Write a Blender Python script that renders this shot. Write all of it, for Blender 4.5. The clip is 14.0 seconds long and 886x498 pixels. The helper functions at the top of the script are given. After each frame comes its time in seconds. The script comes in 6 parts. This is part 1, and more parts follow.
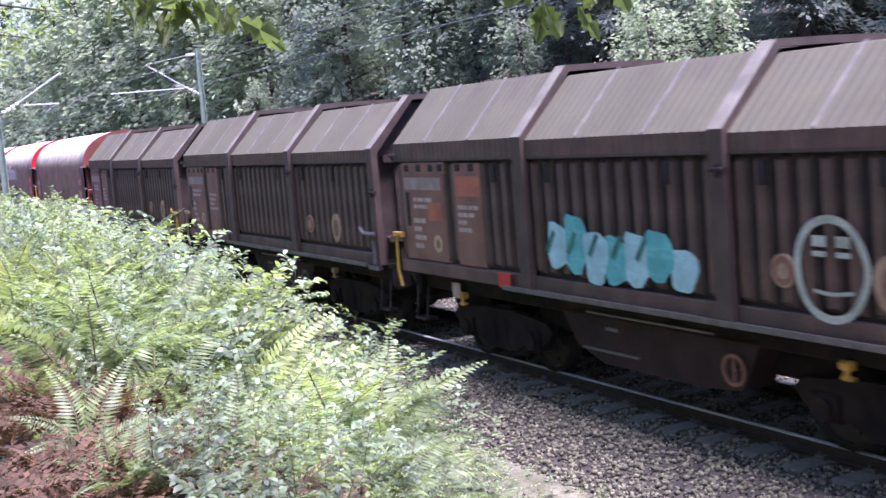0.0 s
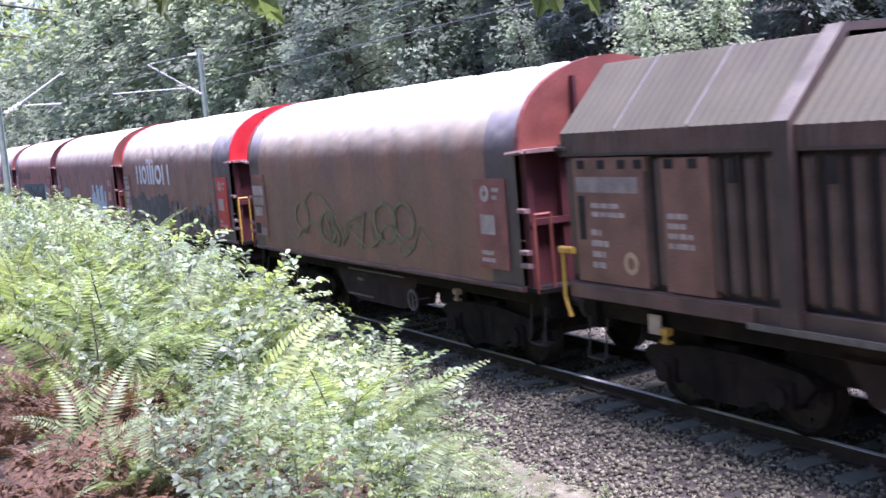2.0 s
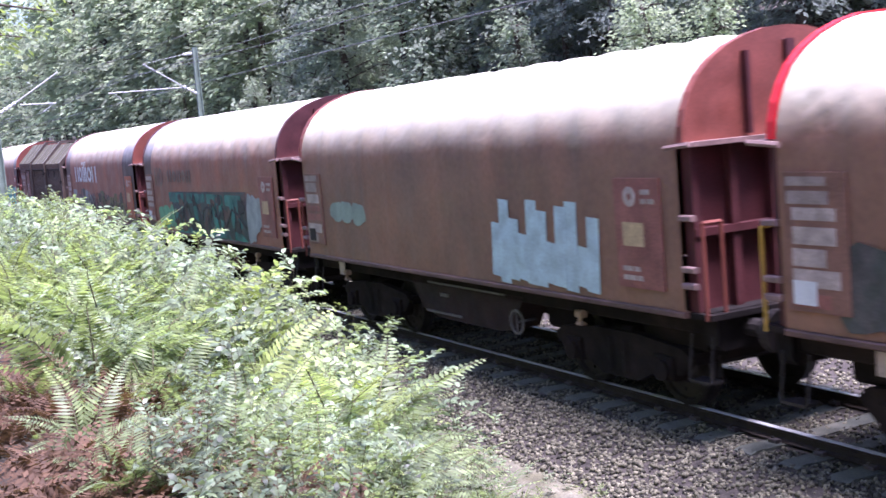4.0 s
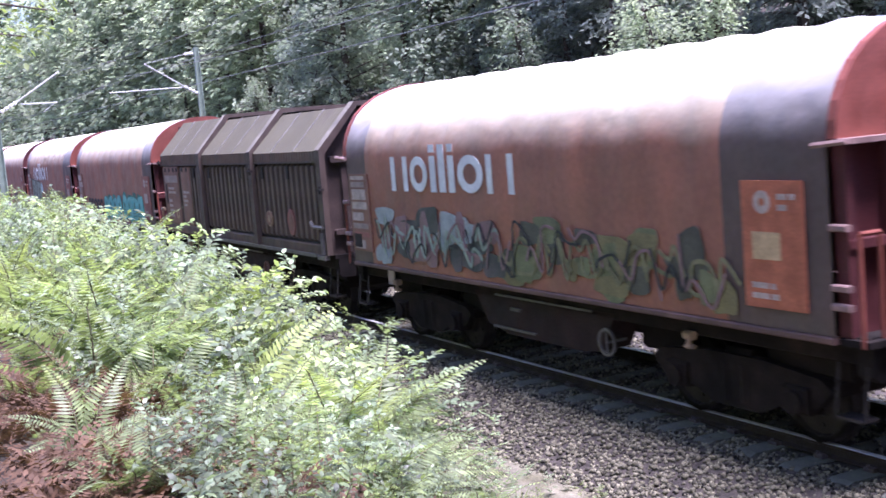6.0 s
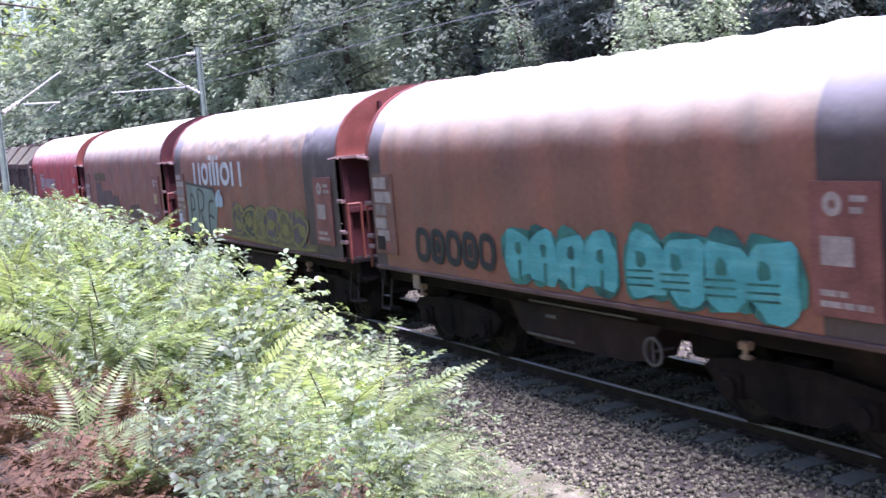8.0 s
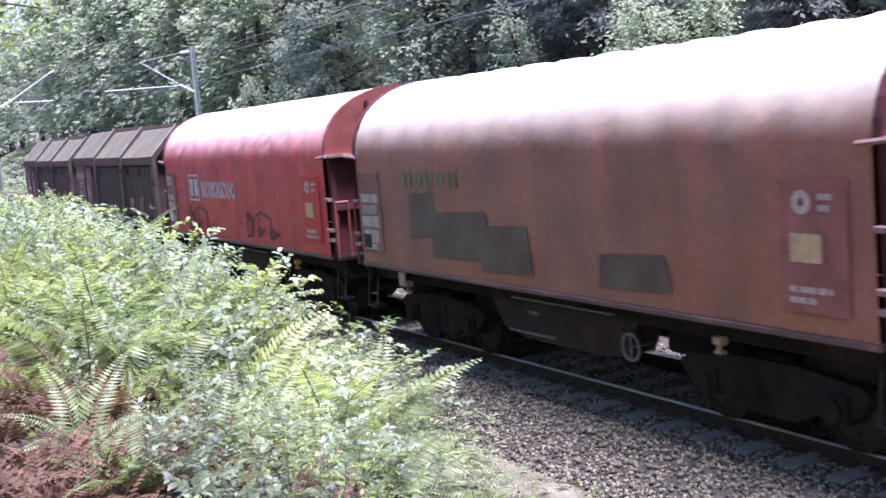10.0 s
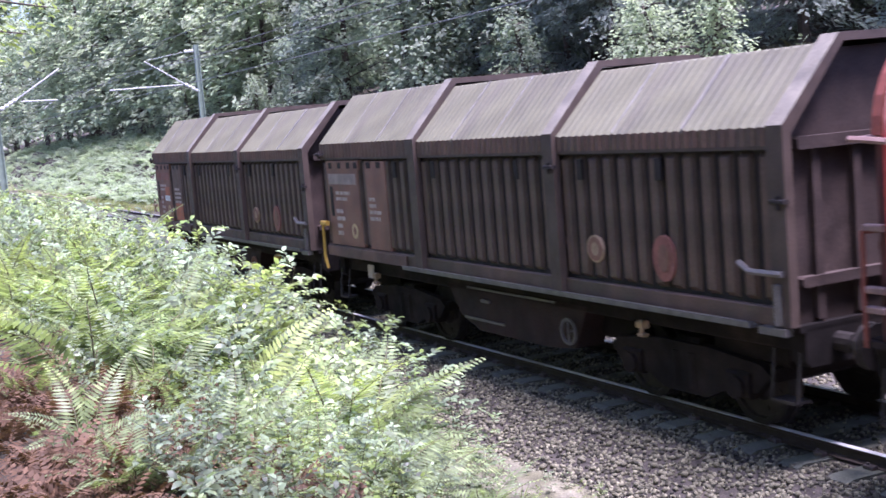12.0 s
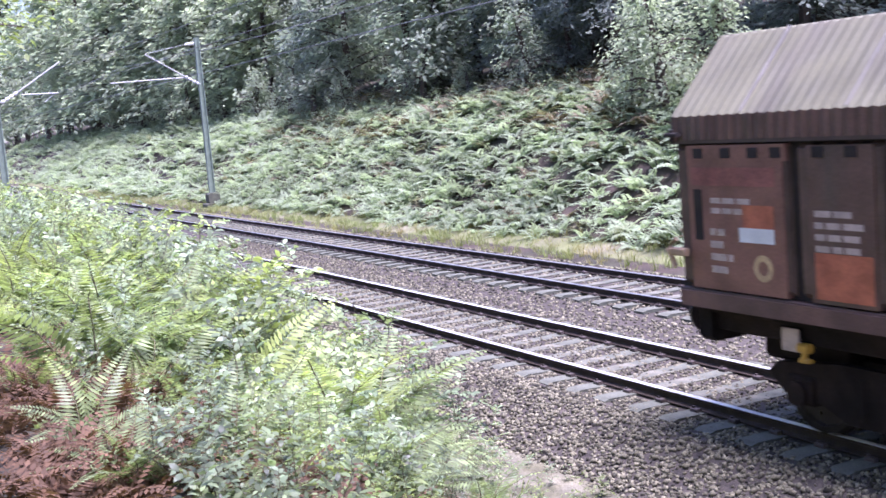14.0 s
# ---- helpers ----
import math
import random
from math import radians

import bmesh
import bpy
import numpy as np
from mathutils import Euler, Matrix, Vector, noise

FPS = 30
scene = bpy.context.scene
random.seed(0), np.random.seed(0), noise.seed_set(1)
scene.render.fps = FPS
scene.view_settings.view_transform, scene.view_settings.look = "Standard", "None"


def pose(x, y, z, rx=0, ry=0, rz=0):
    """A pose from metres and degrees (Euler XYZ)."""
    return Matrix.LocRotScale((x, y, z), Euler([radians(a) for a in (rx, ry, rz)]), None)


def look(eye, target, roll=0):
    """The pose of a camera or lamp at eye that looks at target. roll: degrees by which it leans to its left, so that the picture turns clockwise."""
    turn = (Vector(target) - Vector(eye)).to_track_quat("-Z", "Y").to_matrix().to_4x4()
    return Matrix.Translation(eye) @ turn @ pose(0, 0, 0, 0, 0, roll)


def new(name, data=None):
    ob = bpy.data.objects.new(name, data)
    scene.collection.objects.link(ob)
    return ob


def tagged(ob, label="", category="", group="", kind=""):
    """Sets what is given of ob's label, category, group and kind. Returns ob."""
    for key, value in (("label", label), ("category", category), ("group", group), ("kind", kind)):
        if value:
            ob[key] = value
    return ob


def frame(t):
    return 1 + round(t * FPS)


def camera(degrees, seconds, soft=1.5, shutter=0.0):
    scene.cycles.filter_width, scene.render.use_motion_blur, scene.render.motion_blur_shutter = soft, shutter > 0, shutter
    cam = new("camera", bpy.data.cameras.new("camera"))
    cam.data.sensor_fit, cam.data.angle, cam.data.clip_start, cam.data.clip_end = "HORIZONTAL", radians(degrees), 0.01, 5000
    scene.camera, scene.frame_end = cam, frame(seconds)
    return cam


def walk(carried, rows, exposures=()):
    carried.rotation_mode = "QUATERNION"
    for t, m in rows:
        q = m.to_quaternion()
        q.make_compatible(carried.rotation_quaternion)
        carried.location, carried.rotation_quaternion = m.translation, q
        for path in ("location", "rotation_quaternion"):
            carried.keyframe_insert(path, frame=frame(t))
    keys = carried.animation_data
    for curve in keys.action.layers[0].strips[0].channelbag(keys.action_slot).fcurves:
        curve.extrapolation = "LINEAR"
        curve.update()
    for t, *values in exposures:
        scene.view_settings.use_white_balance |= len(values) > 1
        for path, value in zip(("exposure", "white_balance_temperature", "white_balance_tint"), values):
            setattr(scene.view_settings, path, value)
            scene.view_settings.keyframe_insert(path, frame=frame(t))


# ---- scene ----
from math import atan, cos, pi, sin, sqrt

# ------------------------------------------------------------------ camera
EYE_Z = 3.429
cam = camera(41.18, 14.0, soft=1.6, shutter=0.15)
# seconds, pitch, roll, yaw of the hand-held camera
PATH = [
    (0, -6.033, 4.695, 62.092),
    (0.5, -6.025, 4.769, 62.087),
    (1, -6.076, 4.758, 62.079),
    (1.5, -6.176, 4.878, 61.865),
    (2, -6.072, 4.835, 62.191),
    (2.5, -6.111, 4.703, 62.184),
    (3, -6.073, 4.861, 62.107),
    (5.5, -6.173, 4.845, 61.887),
    (6, -6.091, 4.698, 62.028),
    (6.5, -6.198, 4.624, 62.012),
    (7, -6.154, 4.707, 62.026),
    (7.5, -6.106, 4.689, 61.983),
    (8, -6.087, 4.681, 62.124),
    (8.5, -6.086, 4.716, 62.056),
    (9, -6.053, 4.687, 61.899),
    (11.5, -6.300, 4.631, 61.866),
    (12, -6.207, 4.670, 62.030),
    (12.5, -6.353, 4.731, 62.072),
    (13, -6.301, 4.730, 62.072),
    (13.5, -6.421, 4.837, 61.933),
    (14, -6.563, 4.763, 62.073)
]
walk(cam, [(t, pose(0, 0, EYE_Z, 90 + p, r, y)) for t, p, r, y in PATH], [(0.0, 1.86, 5580, 41), (14.0, 1.86, 5580, 41)])

# ------------------------------------------------------------------ light
world = bpy.data.worlds.new("world")
scene.world = world
world.use_nodes = True
wt = world.node_tree
sky = wt.nodes.new("ShaderNodeTexSky")
sky.sky_type, sky.sun_disc = "NISHITA", False
SUN_DIR = Vector((0.22, 0.14, 0.96)).normalized()
sky.sun_elevation = math.asin(SUN_DIR.z)
sky.sun_rotation = math.atan2(SUN_DIR.x, SUN_DIR.y)
sky.air_density, sky.dust_density = 1.0, 1.5
wt.links.new(sky.outputs[0], wt.nodes["Background"].inputs[0])
wt.nodes["Background"].inputs[1].default_value = 0.10
sun = new("sun", bpy.data.lights.new("sun", "SUN"))
sun.data.energy, sun.data.angle, sun.data.color = 4.15, radians(22), (1.0, 0.96, 0.91)
sun.matrix_world = look(SUN_DIR * 100, (0, 0, 0))

# ------------------------------------------------------------------ materials
def mat(name, base, rough=0.7, vary=0.25, scale=6.0, bump=0.15, fine=60.0, metal=0.0, spec=0.4,
        second=None, second_scale=0.8, second_amount=(0.45, 0.7), streak=None, island=0.0, coords="Object", transl=0.0, glow=(1.4, 1.5, 0.85)):
    """Base colour with grain at a fine and a coarse scale, an optional second colour in patches or streaks."""
    m = bpy.data.materials.new(name)
    m.use_nodes = True
    nt = m.node_tree
    b = nt.nodes["Principled BSDF"]
    b.inputs["Metallic"].default_value, b.inputs["Specular IOR Level"].default_value = metal, spec
    tc = nt.nodes.new("ShaderNodeTexCoord")
    vec = tc.outputs[coords]

    def noise_at(s, stretch=(1, 1, 1), detail=4.0):
        mp = nt.nodes.new("ShaderNodeMapping")
        mp.inputs["Scale"].default_value = [s * k for k in stretch]
        nt.links.new(vec, mp.inputs["Vector"])
        n = nt.nodes.new("ShaderNodeTexNoise")
        n.inputs["Scale"].default_value, n.inputs["Detail"].default_value = 1.0, detail
        nt.links.new(mp.outputs[0], n.inputs["Vector"])
        return n.outputs["Fac"]

    def ramp(fac, lo, hi):
        r = nt.nodes.new("ShaderNodeMapRange")
        r.inputs["From Min"].default_value, r.inputs["From Max"].default_value = 0.3, 0.7
        r.inputs["To Min"].default_value, r.inputs["To Max"].default_value = lo, hi
        nt.links.new(fac, r.inputs["Value"])
        return r.outputs[0]

    def mix(fac, a, c, mode="MIX"):
        x = nt.nodes.new("ShaderNodeMix")
        x.data_type, x.blend_type = "RGBA", mode
        for sock, val in ((0, fac), (6, a), (7, c)):
            if isinstance(val, (int, float)):
                x.inputs[sock].default_value = val
            elif isinstance(val, tuple):
                x.inputs[sock].default_value = (*val, 1) if len(val) == 3 else val
            else:
                nt.links.new(val, x.inputs[sock])
        return x.outputs[2]

    col = (*base, 1)
    if second:
        s = noise_at(second_scale, streak or (1, 1, 1), 6.0)
        r = nt.nodes.new("ShaderNodeMapRange")
        r.inputs["From Min"].default_value, r.inputs["From Max"].default_value = second_amount
        nt.links.new(s, r.inputs["Value"])
        col = mix(r.outputs[0], col, (*second, 1))
    def grey(v):
        c = nt.nodes.new("ShaderNodeCombineColor")
        for i in range(3):
            nt.links.new(v, c.inputs[i])
        return c.outputs[0]
    col = mix(1.0, col, grey(ramp(noise_at(scale), 1 - vary, 1 + vary)), "MULTIPLY")
    col = mix(1.0, col, grey(ramp(noise_at(fine), 1 - vary * 0.7, 1 + vary * 0.7)), "MULTIPLY")
    if island:
        g = nt.nodes.new("ShaderNodeNewGeometry")
        r = nt.nodes.new("ShaderNodeMapRange")
        r.inputs["To Min"].default_value, r.inputs["To Max"].default_value = 1 - island, 1 + island
        nt.links.new(g.outputs["Random Per Island"], r.inputs["Value"])
        col = mix(1.0, col, grey(r.outputs[0]), "MULTIPLY")
    nt.links.new(col, b.inputs["Base Color"])
    nt.links.new(ramp(noise_at(scale * 2), max(0.05, rough - 0.12), min(1, rough + 0.12)), b.inputs["Roughness"])
    if bump:
        bm_ = nt.nodes.new("ShaderNodeBump")
        bm_.inputs["Strength"].default_value, bm_.inputs["Distance"].default_value = bump, 0.02
        nt.links.new(noise_at(fine * 0.6), bm_.inputs["Height"])
        nt.links.new(bm_.outputs[0], b.inputs["Normal"])
    if transl:
        t = nt.nodes.new("ShaderNodeBsdfTranslucent")
        nt.links.new(mix(1.0, col, (*glow, 1), "MULTIPLY"), t.inputs["Color"])
        ms = nt.nodes.new("ShaderNodeMixShader")
        ms.inputs[0].default_value = transl
        nt.links.new(b.outputs[0], ms.inputs[1])
        nt.links.new(t.outputs[0], ms.inputs[2])
        nt.links.new(ms.outputs[0], nt.nodes["Material Output"].inputs[0])
    return m


M_SOIL = mat("soil", (0.042, 0.031, 0.024), 0.95, 0.4, 1.5, 0.6, 25, second=(0.035, 0.038, 0.022), second_scale=0.5)
M_TURF = mat("verge_turf", (0.120, 0.130, 0.055), 0.95, 0.3, 1.2, 0.6, 30, second=(0.135, 0.125, 0.085), second_scale=0.6)
M_SAND = mat("sandy_soil", (0.150, 0.140, 0.100), 0.95, 0.45, 3.0, 0.8, 40, second=(0.085, 0.080, 0.048), second_scale=2.4, second_amount=(0.42, 0.62))
M_BALLAST = mat("ballast_bed", (0.050, 0.042, 0.035), 0.95, 0.5, 8.0, 0.8, 45)
M_STONE = mat("ballast_stone", (0.118, 0.110, 0.074), 0.9, 0.3, 10.0, 0.3, 60, island=0.9)
M_CONCRETE = mat("sleeper_concrete", (0.100, 0.106, 0.082), 0.9, 0.25, 5.0, 0.3, 50, second=(0.135, 0.13, 0.10), second_scale=2.0)
M_RAIL = mat("rail_rust", (0.032, 0.022, 0.016), 0.8, 0.3, 6.0, 0.2, 70)
M_RAILTOP = mat("rail_head", (0.58, 0.58, 0.57), 0.4, 0.1, 8.0, 0.05, 80, metal=0.25)
M_CLIP = mat("fastening_steel", (0.07, 0.055, 0.05), 0.7, 0.3)
M_BROWN = mat("brown_paint", (0.118, 0.070, 0.052), 0.62, 0.24, 4.0, 0.12, 45, second=(0.085, 0.066, 0.050), second_scale=1.1, streak=(1.6, 1.6, 0.35))
# On the side sheets this near-black stands in for shade between ribs.
M_BROWN_D = mat("dark_brown_rib_shade", (0.021, 0.016, 0.015), 0.75, 0.35, 5.0, 0.2, 40)
# Same paint as the sides, lightened here for the light from above.
M_ROOF = mat("roof_paint_lit", (0.120, 0.117, 0.076), 0.75, 0.2, 2.0, 0.1, 50, second=(0.088, 0.080, 0.064), second_scale=0.9, streak=(1.5, 0.5, 0.5))
M_ROOF_DARK = mat("weathered_roof", (0.090, 0.084, 0.056), 0.8, 0.16, 1.4, 0.08, 40, second=(0.070, 0.058, 0.046), second_scale=0.8, streak=(1.5, 0.5, 0.5))
# Upper arch faces: light from above put into a paler copy of the steel.
M_ARCH_TOP = mat("arch_lit_top", (0.17, 0.155, 0.125), 0.7, 0.3, 3.0, 0.1, 50)
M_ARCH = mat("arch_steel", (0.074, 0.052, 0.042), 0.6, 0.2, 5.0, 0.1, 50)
M_PLATE = mat("sign_plate_brown", (0.215, 0.108, 0.078), 0.6, 0.25, 3.0, 0.1, 40)
M_ORANGE = mat("faded_orange", (0.40, 0.13, 0.07), 0.6, 0.25, 4.0, 0.1, 40)
M_REDPL = mat("red_plate", (0.52, 0.04, 0.035), 0.5, 0.15, 4.0, 0.05, 40)
M_LABEL = mat("label_paint", (0.42, 0.34, 0.30), 0.6, 0.25, 6.0, 0.05, 50)
M_OCHRE = mat("ochre_disc", (0.50, 0.36, 0.20), 0.6, 0.25, 6.0, 0.05, 50)
M_YELLOW = mat("yellow_paint", (0.52, 0.31, 0.05), 0.5, 0.2, 8.0, 0.05, 50)
M_GALV = mat("galvanised_edge", (0.15, 0.138, 0.13), 0.5, 0.25, 7.0, 0.1, 60, metal=0.3)
# Real dirt, taken near black to hold the shade under the wagons too.
M_UNDER = mat("underframe_dirt_shade", (0.011, 0.0085, 0.008), 0.9, 0.35, 5.0, 0.2, 40, spec=0.2, second=(0.026, 0.018, 0.015), second_scale=1.4)
M_UNDER_BROWN = mat("underframe_brown", (0.036, 0.020, 0.018), 0.8, 0.4, 3.0, 0.2, 40, spec=0.25, second=(0.016, 0.012, 0.011), second_scale=1.6)
M_WHEEL = mat("wheel_steel", (0.04, 0.034, 0.032), 0.6, 0.3, 6.0, 0.1, 50, metal=0.4)
M_WHITE = mat("white_marking", (0.68, 0.70, 0.70), 0.6, 0.12, 5.0, 0.05, 50)
M_PALEB = mat("pale_blue_spray", (0.45, 0.58, 0.60), 0.6, 0.2, 4.0, 0.05, 40)
M_CYAN = mat("cyan_spray", (0.09, 0.42, 0.42), 0.55, 0.2, 4.0, 0.05, 40, second=(0.16, 0.52, 0.50), second_scale=3.0, streak=(0.3, 1, 3))
M_TEAL = mat("teal_spray", (0.045, 0.22, 0.18), 0.6, 0.3, 3.0, 0.05, 40, second=(0.03, 0.07, 0.07), second_scale=2.0)
M_GREEN = mat("green_spray", (0.12, 0.36, 0.20), 0.6, 0.2, 4.0, 0.05, 40)
M_OLIVE = mat("olive_spray", (0.25, 0.225, 0.075), 0.6, 0.25, 4.0, 0.05, 40)
M_SAGE = mat("sage_spray", (0.26, 0.33, 0.27), 0.6, 0.2, 3.0, 0.05, 40)
M_SAGE_PALE = mat("pale_sage_spray", (0.40, 0.45, 0.37), 0.6, 0.25, 4.0, 0.05, 40)
M_PURPLE = mat("grey_purple_spray", (0.14, 0.11, 0.12), 0.6, 0.25, 4.0, 0.05, 40)
M_BLACK = mat("black_spray", (0.030, 0.034, 0.036), 0.6, 0.3, 4.0, 0.05, 40)
M_FAINT = mat("faint_green_spray", (0.15, 0.165, 0.085), 0.6, 0.3, 4.0, 0.05, 40)
M_ARM = mat("cantilever_steel", (0.40, 0.41, 0.39), 0.5, 0.15, 4.0, 0.05, 40)
M_MAST = mat("mast_grey_green", (0.205, 0.26, 0.205), 0.6, 0.2, 3.0, 0.1, 40)
M_WIRE = mat("wire_copper", (0.20, 0.21, 0.21), 0.5, 0.1, 5.0, 0.0, 40, metal=0.5)
M_INSUL = mat("insulator_glaze", (0.70, 0.70, 0.68), 0.3, 0.1, 5.0, 0.0, 40)
M_BARK = mat("bark", (0.085, 0.068, 0.058), 0.9, 0.35, 3.0, 0.6, 30)
# Tree and spruce leaf colours are lifted and greyed to stand in for haze.
M_LEAF_TREE = mat("tree_leaf", (0.290, 0.330, 0.262), 0.7, 0.4, 0.22, 0, 8, island=0.08, transl=0.6, spec=0.05, glow=(1.12, 1.24, 0.96))
M_LEAF_DARK = mat("spruce_spray", (0.250, 0.285, 0.245), 0.7, 0.4, 0.25, 0, 8, island=0.08, transl=0.55, spec=0.05, glow=(1.0, 1.1, 1.05))
M_LEAF_NEAR = mat("shrub_leaf", (0.185, 0.240, 0.145), 0.45, 0.5, 0.8, 0, 12, island=0.65, transl=0.45, spec=0.5, second=(0.225, 0.278, 0.105), second_scale=0.7, second_amount=(0.50, 0.62))
M_LEAF_LIME = mat("lime_leaf", (0.245, 0.315, 0.085), 0.45, 0.2, 2.0, 0, 20, island=0.25, transl=0.5, spec=0.4)
# Paler again: on far trees the leaf colour carries the haze.
M_LEAF_PALE_HAZE = mat("pale_hazed_leaf", (0.350, 0.400, 0.290), 0.7, 0.35, 0.3, 0, 8, island=0.08, transl=0.62, spec=0.05, glow=(1.12, 1.2, 0.96))
M_LEAF_OAK = mat("oak_leaf", (0.18, 0.225, 0.085), 0.5, 0.15, 2.0, 0, 20, island=0.3, transl=0.55)
M_FERN = mat("fern_green", (0.205, 0.260, 0.125), 0.45, 0.35, 0.8, 0, 12, island=0.45, transl=0.45, spec=0.3, second=(0.245, 0.295, 0.10), second_scale=0.7, second_amount=(0.48, 0.60), glow=(1.3, 1.4, 0.8))
M_FERN_DRY = mat("fern_dry", (0.15, 0.125, 0.085), 0.7, 0.35, 0.4, 0, 6, island=0.4, transl=0.3, spec=0.15, second=(0.14, 0.16, 0.10), second_scale=0.5)
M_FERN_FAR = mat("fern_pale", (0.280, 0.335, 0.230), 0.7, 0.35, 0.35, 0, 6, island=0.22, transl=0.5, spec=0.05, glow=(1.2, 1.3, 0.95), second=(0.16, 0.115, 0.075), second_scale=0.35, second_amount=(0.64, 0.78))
M_FERN_DEAD = mat("fern_dead", (0.112, 0.064, 0.038), 0.8, 0.3, 1.5, 0, 12, island=0.4, transl=0.25)
M_LITTER = mat("fern_litter", (0.24, 0.17, 0.12), 0.8, 0.3, 1.5, 0, 12, island=0.4, transl=0.2)
M_GRASS = mat("grass_blades", (0.20, 0.24, 0.09), 0.6, 0.25, 0.6, 0, 10, island=0.4, transl=0.35, second=(0.30, 0.25, 0.13), second_scale=0.5)
M_STEM = mat("plant_stem", (0.11, 0.10, 0.05), 0.8, 0.2)


def tarp_mat(name, base, lit_fade, grime):
    """Coated cloth: faded roof whitened further by painted top light, grime streaks down sides."""
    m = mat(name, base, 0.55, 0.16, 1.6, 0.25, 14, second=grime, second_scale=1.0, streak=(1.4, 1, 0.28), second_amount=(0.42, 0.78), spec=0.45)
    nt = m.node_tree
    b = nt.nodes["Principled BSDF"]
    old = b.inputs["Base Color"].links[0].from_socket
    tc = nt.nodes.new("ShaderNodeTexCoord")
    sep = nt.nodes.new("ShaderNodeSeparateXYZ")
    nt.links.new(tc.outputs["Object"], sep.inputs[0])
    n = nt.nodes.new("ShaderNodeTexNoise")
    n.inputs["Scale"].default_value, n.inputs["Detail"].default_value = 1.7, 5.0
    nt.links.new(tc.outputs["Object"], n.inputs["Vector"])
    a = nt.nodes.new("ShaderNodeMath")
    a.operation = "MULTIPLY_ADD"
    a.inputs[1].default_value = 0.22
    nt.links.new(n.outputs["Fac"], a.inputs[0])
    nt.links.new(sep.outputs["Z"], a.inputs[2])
    # whitens with height: bright roof light put into the cloth colour
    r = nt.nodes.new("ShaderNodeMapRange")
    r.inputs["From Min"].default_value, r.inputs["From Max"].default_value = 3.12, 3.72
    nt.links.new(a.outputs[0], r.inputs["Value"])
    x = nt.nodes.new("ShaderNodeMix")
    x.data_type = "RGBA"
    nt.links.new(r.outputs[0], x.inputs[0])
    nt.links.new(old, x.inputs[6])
    x.inputs[7].default_value = (*lit_fade, 1)
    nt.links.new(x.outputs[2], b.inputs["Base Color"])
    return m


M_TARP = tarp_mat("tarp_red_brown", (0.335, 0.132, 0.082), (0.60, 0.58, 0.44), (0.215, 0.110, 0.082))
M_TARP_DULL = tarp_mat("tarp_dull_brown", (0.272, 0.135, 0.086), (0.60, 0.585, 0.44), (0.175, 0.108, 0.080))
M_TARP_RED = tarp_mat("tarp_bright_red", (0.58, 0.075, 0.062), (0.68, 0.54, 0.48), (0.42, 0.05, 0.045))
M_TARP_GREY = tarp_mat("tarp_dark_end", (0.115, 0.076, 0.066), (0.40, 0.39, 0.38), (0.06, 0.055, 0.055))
M_END_RED = mat("end_wall_red", (0.62, 0.025, 0.03), 0.5, 0.12, 3.0, 0.05, 40)
M_END_RUST = mat("end_wall_rust_red", (0.215, 0.062, 0.044), 0.55, 0.2, 3.0, 0.05, 40)
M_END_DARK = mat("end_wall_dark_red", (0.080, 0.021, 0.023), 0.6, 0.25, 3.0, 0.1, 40)


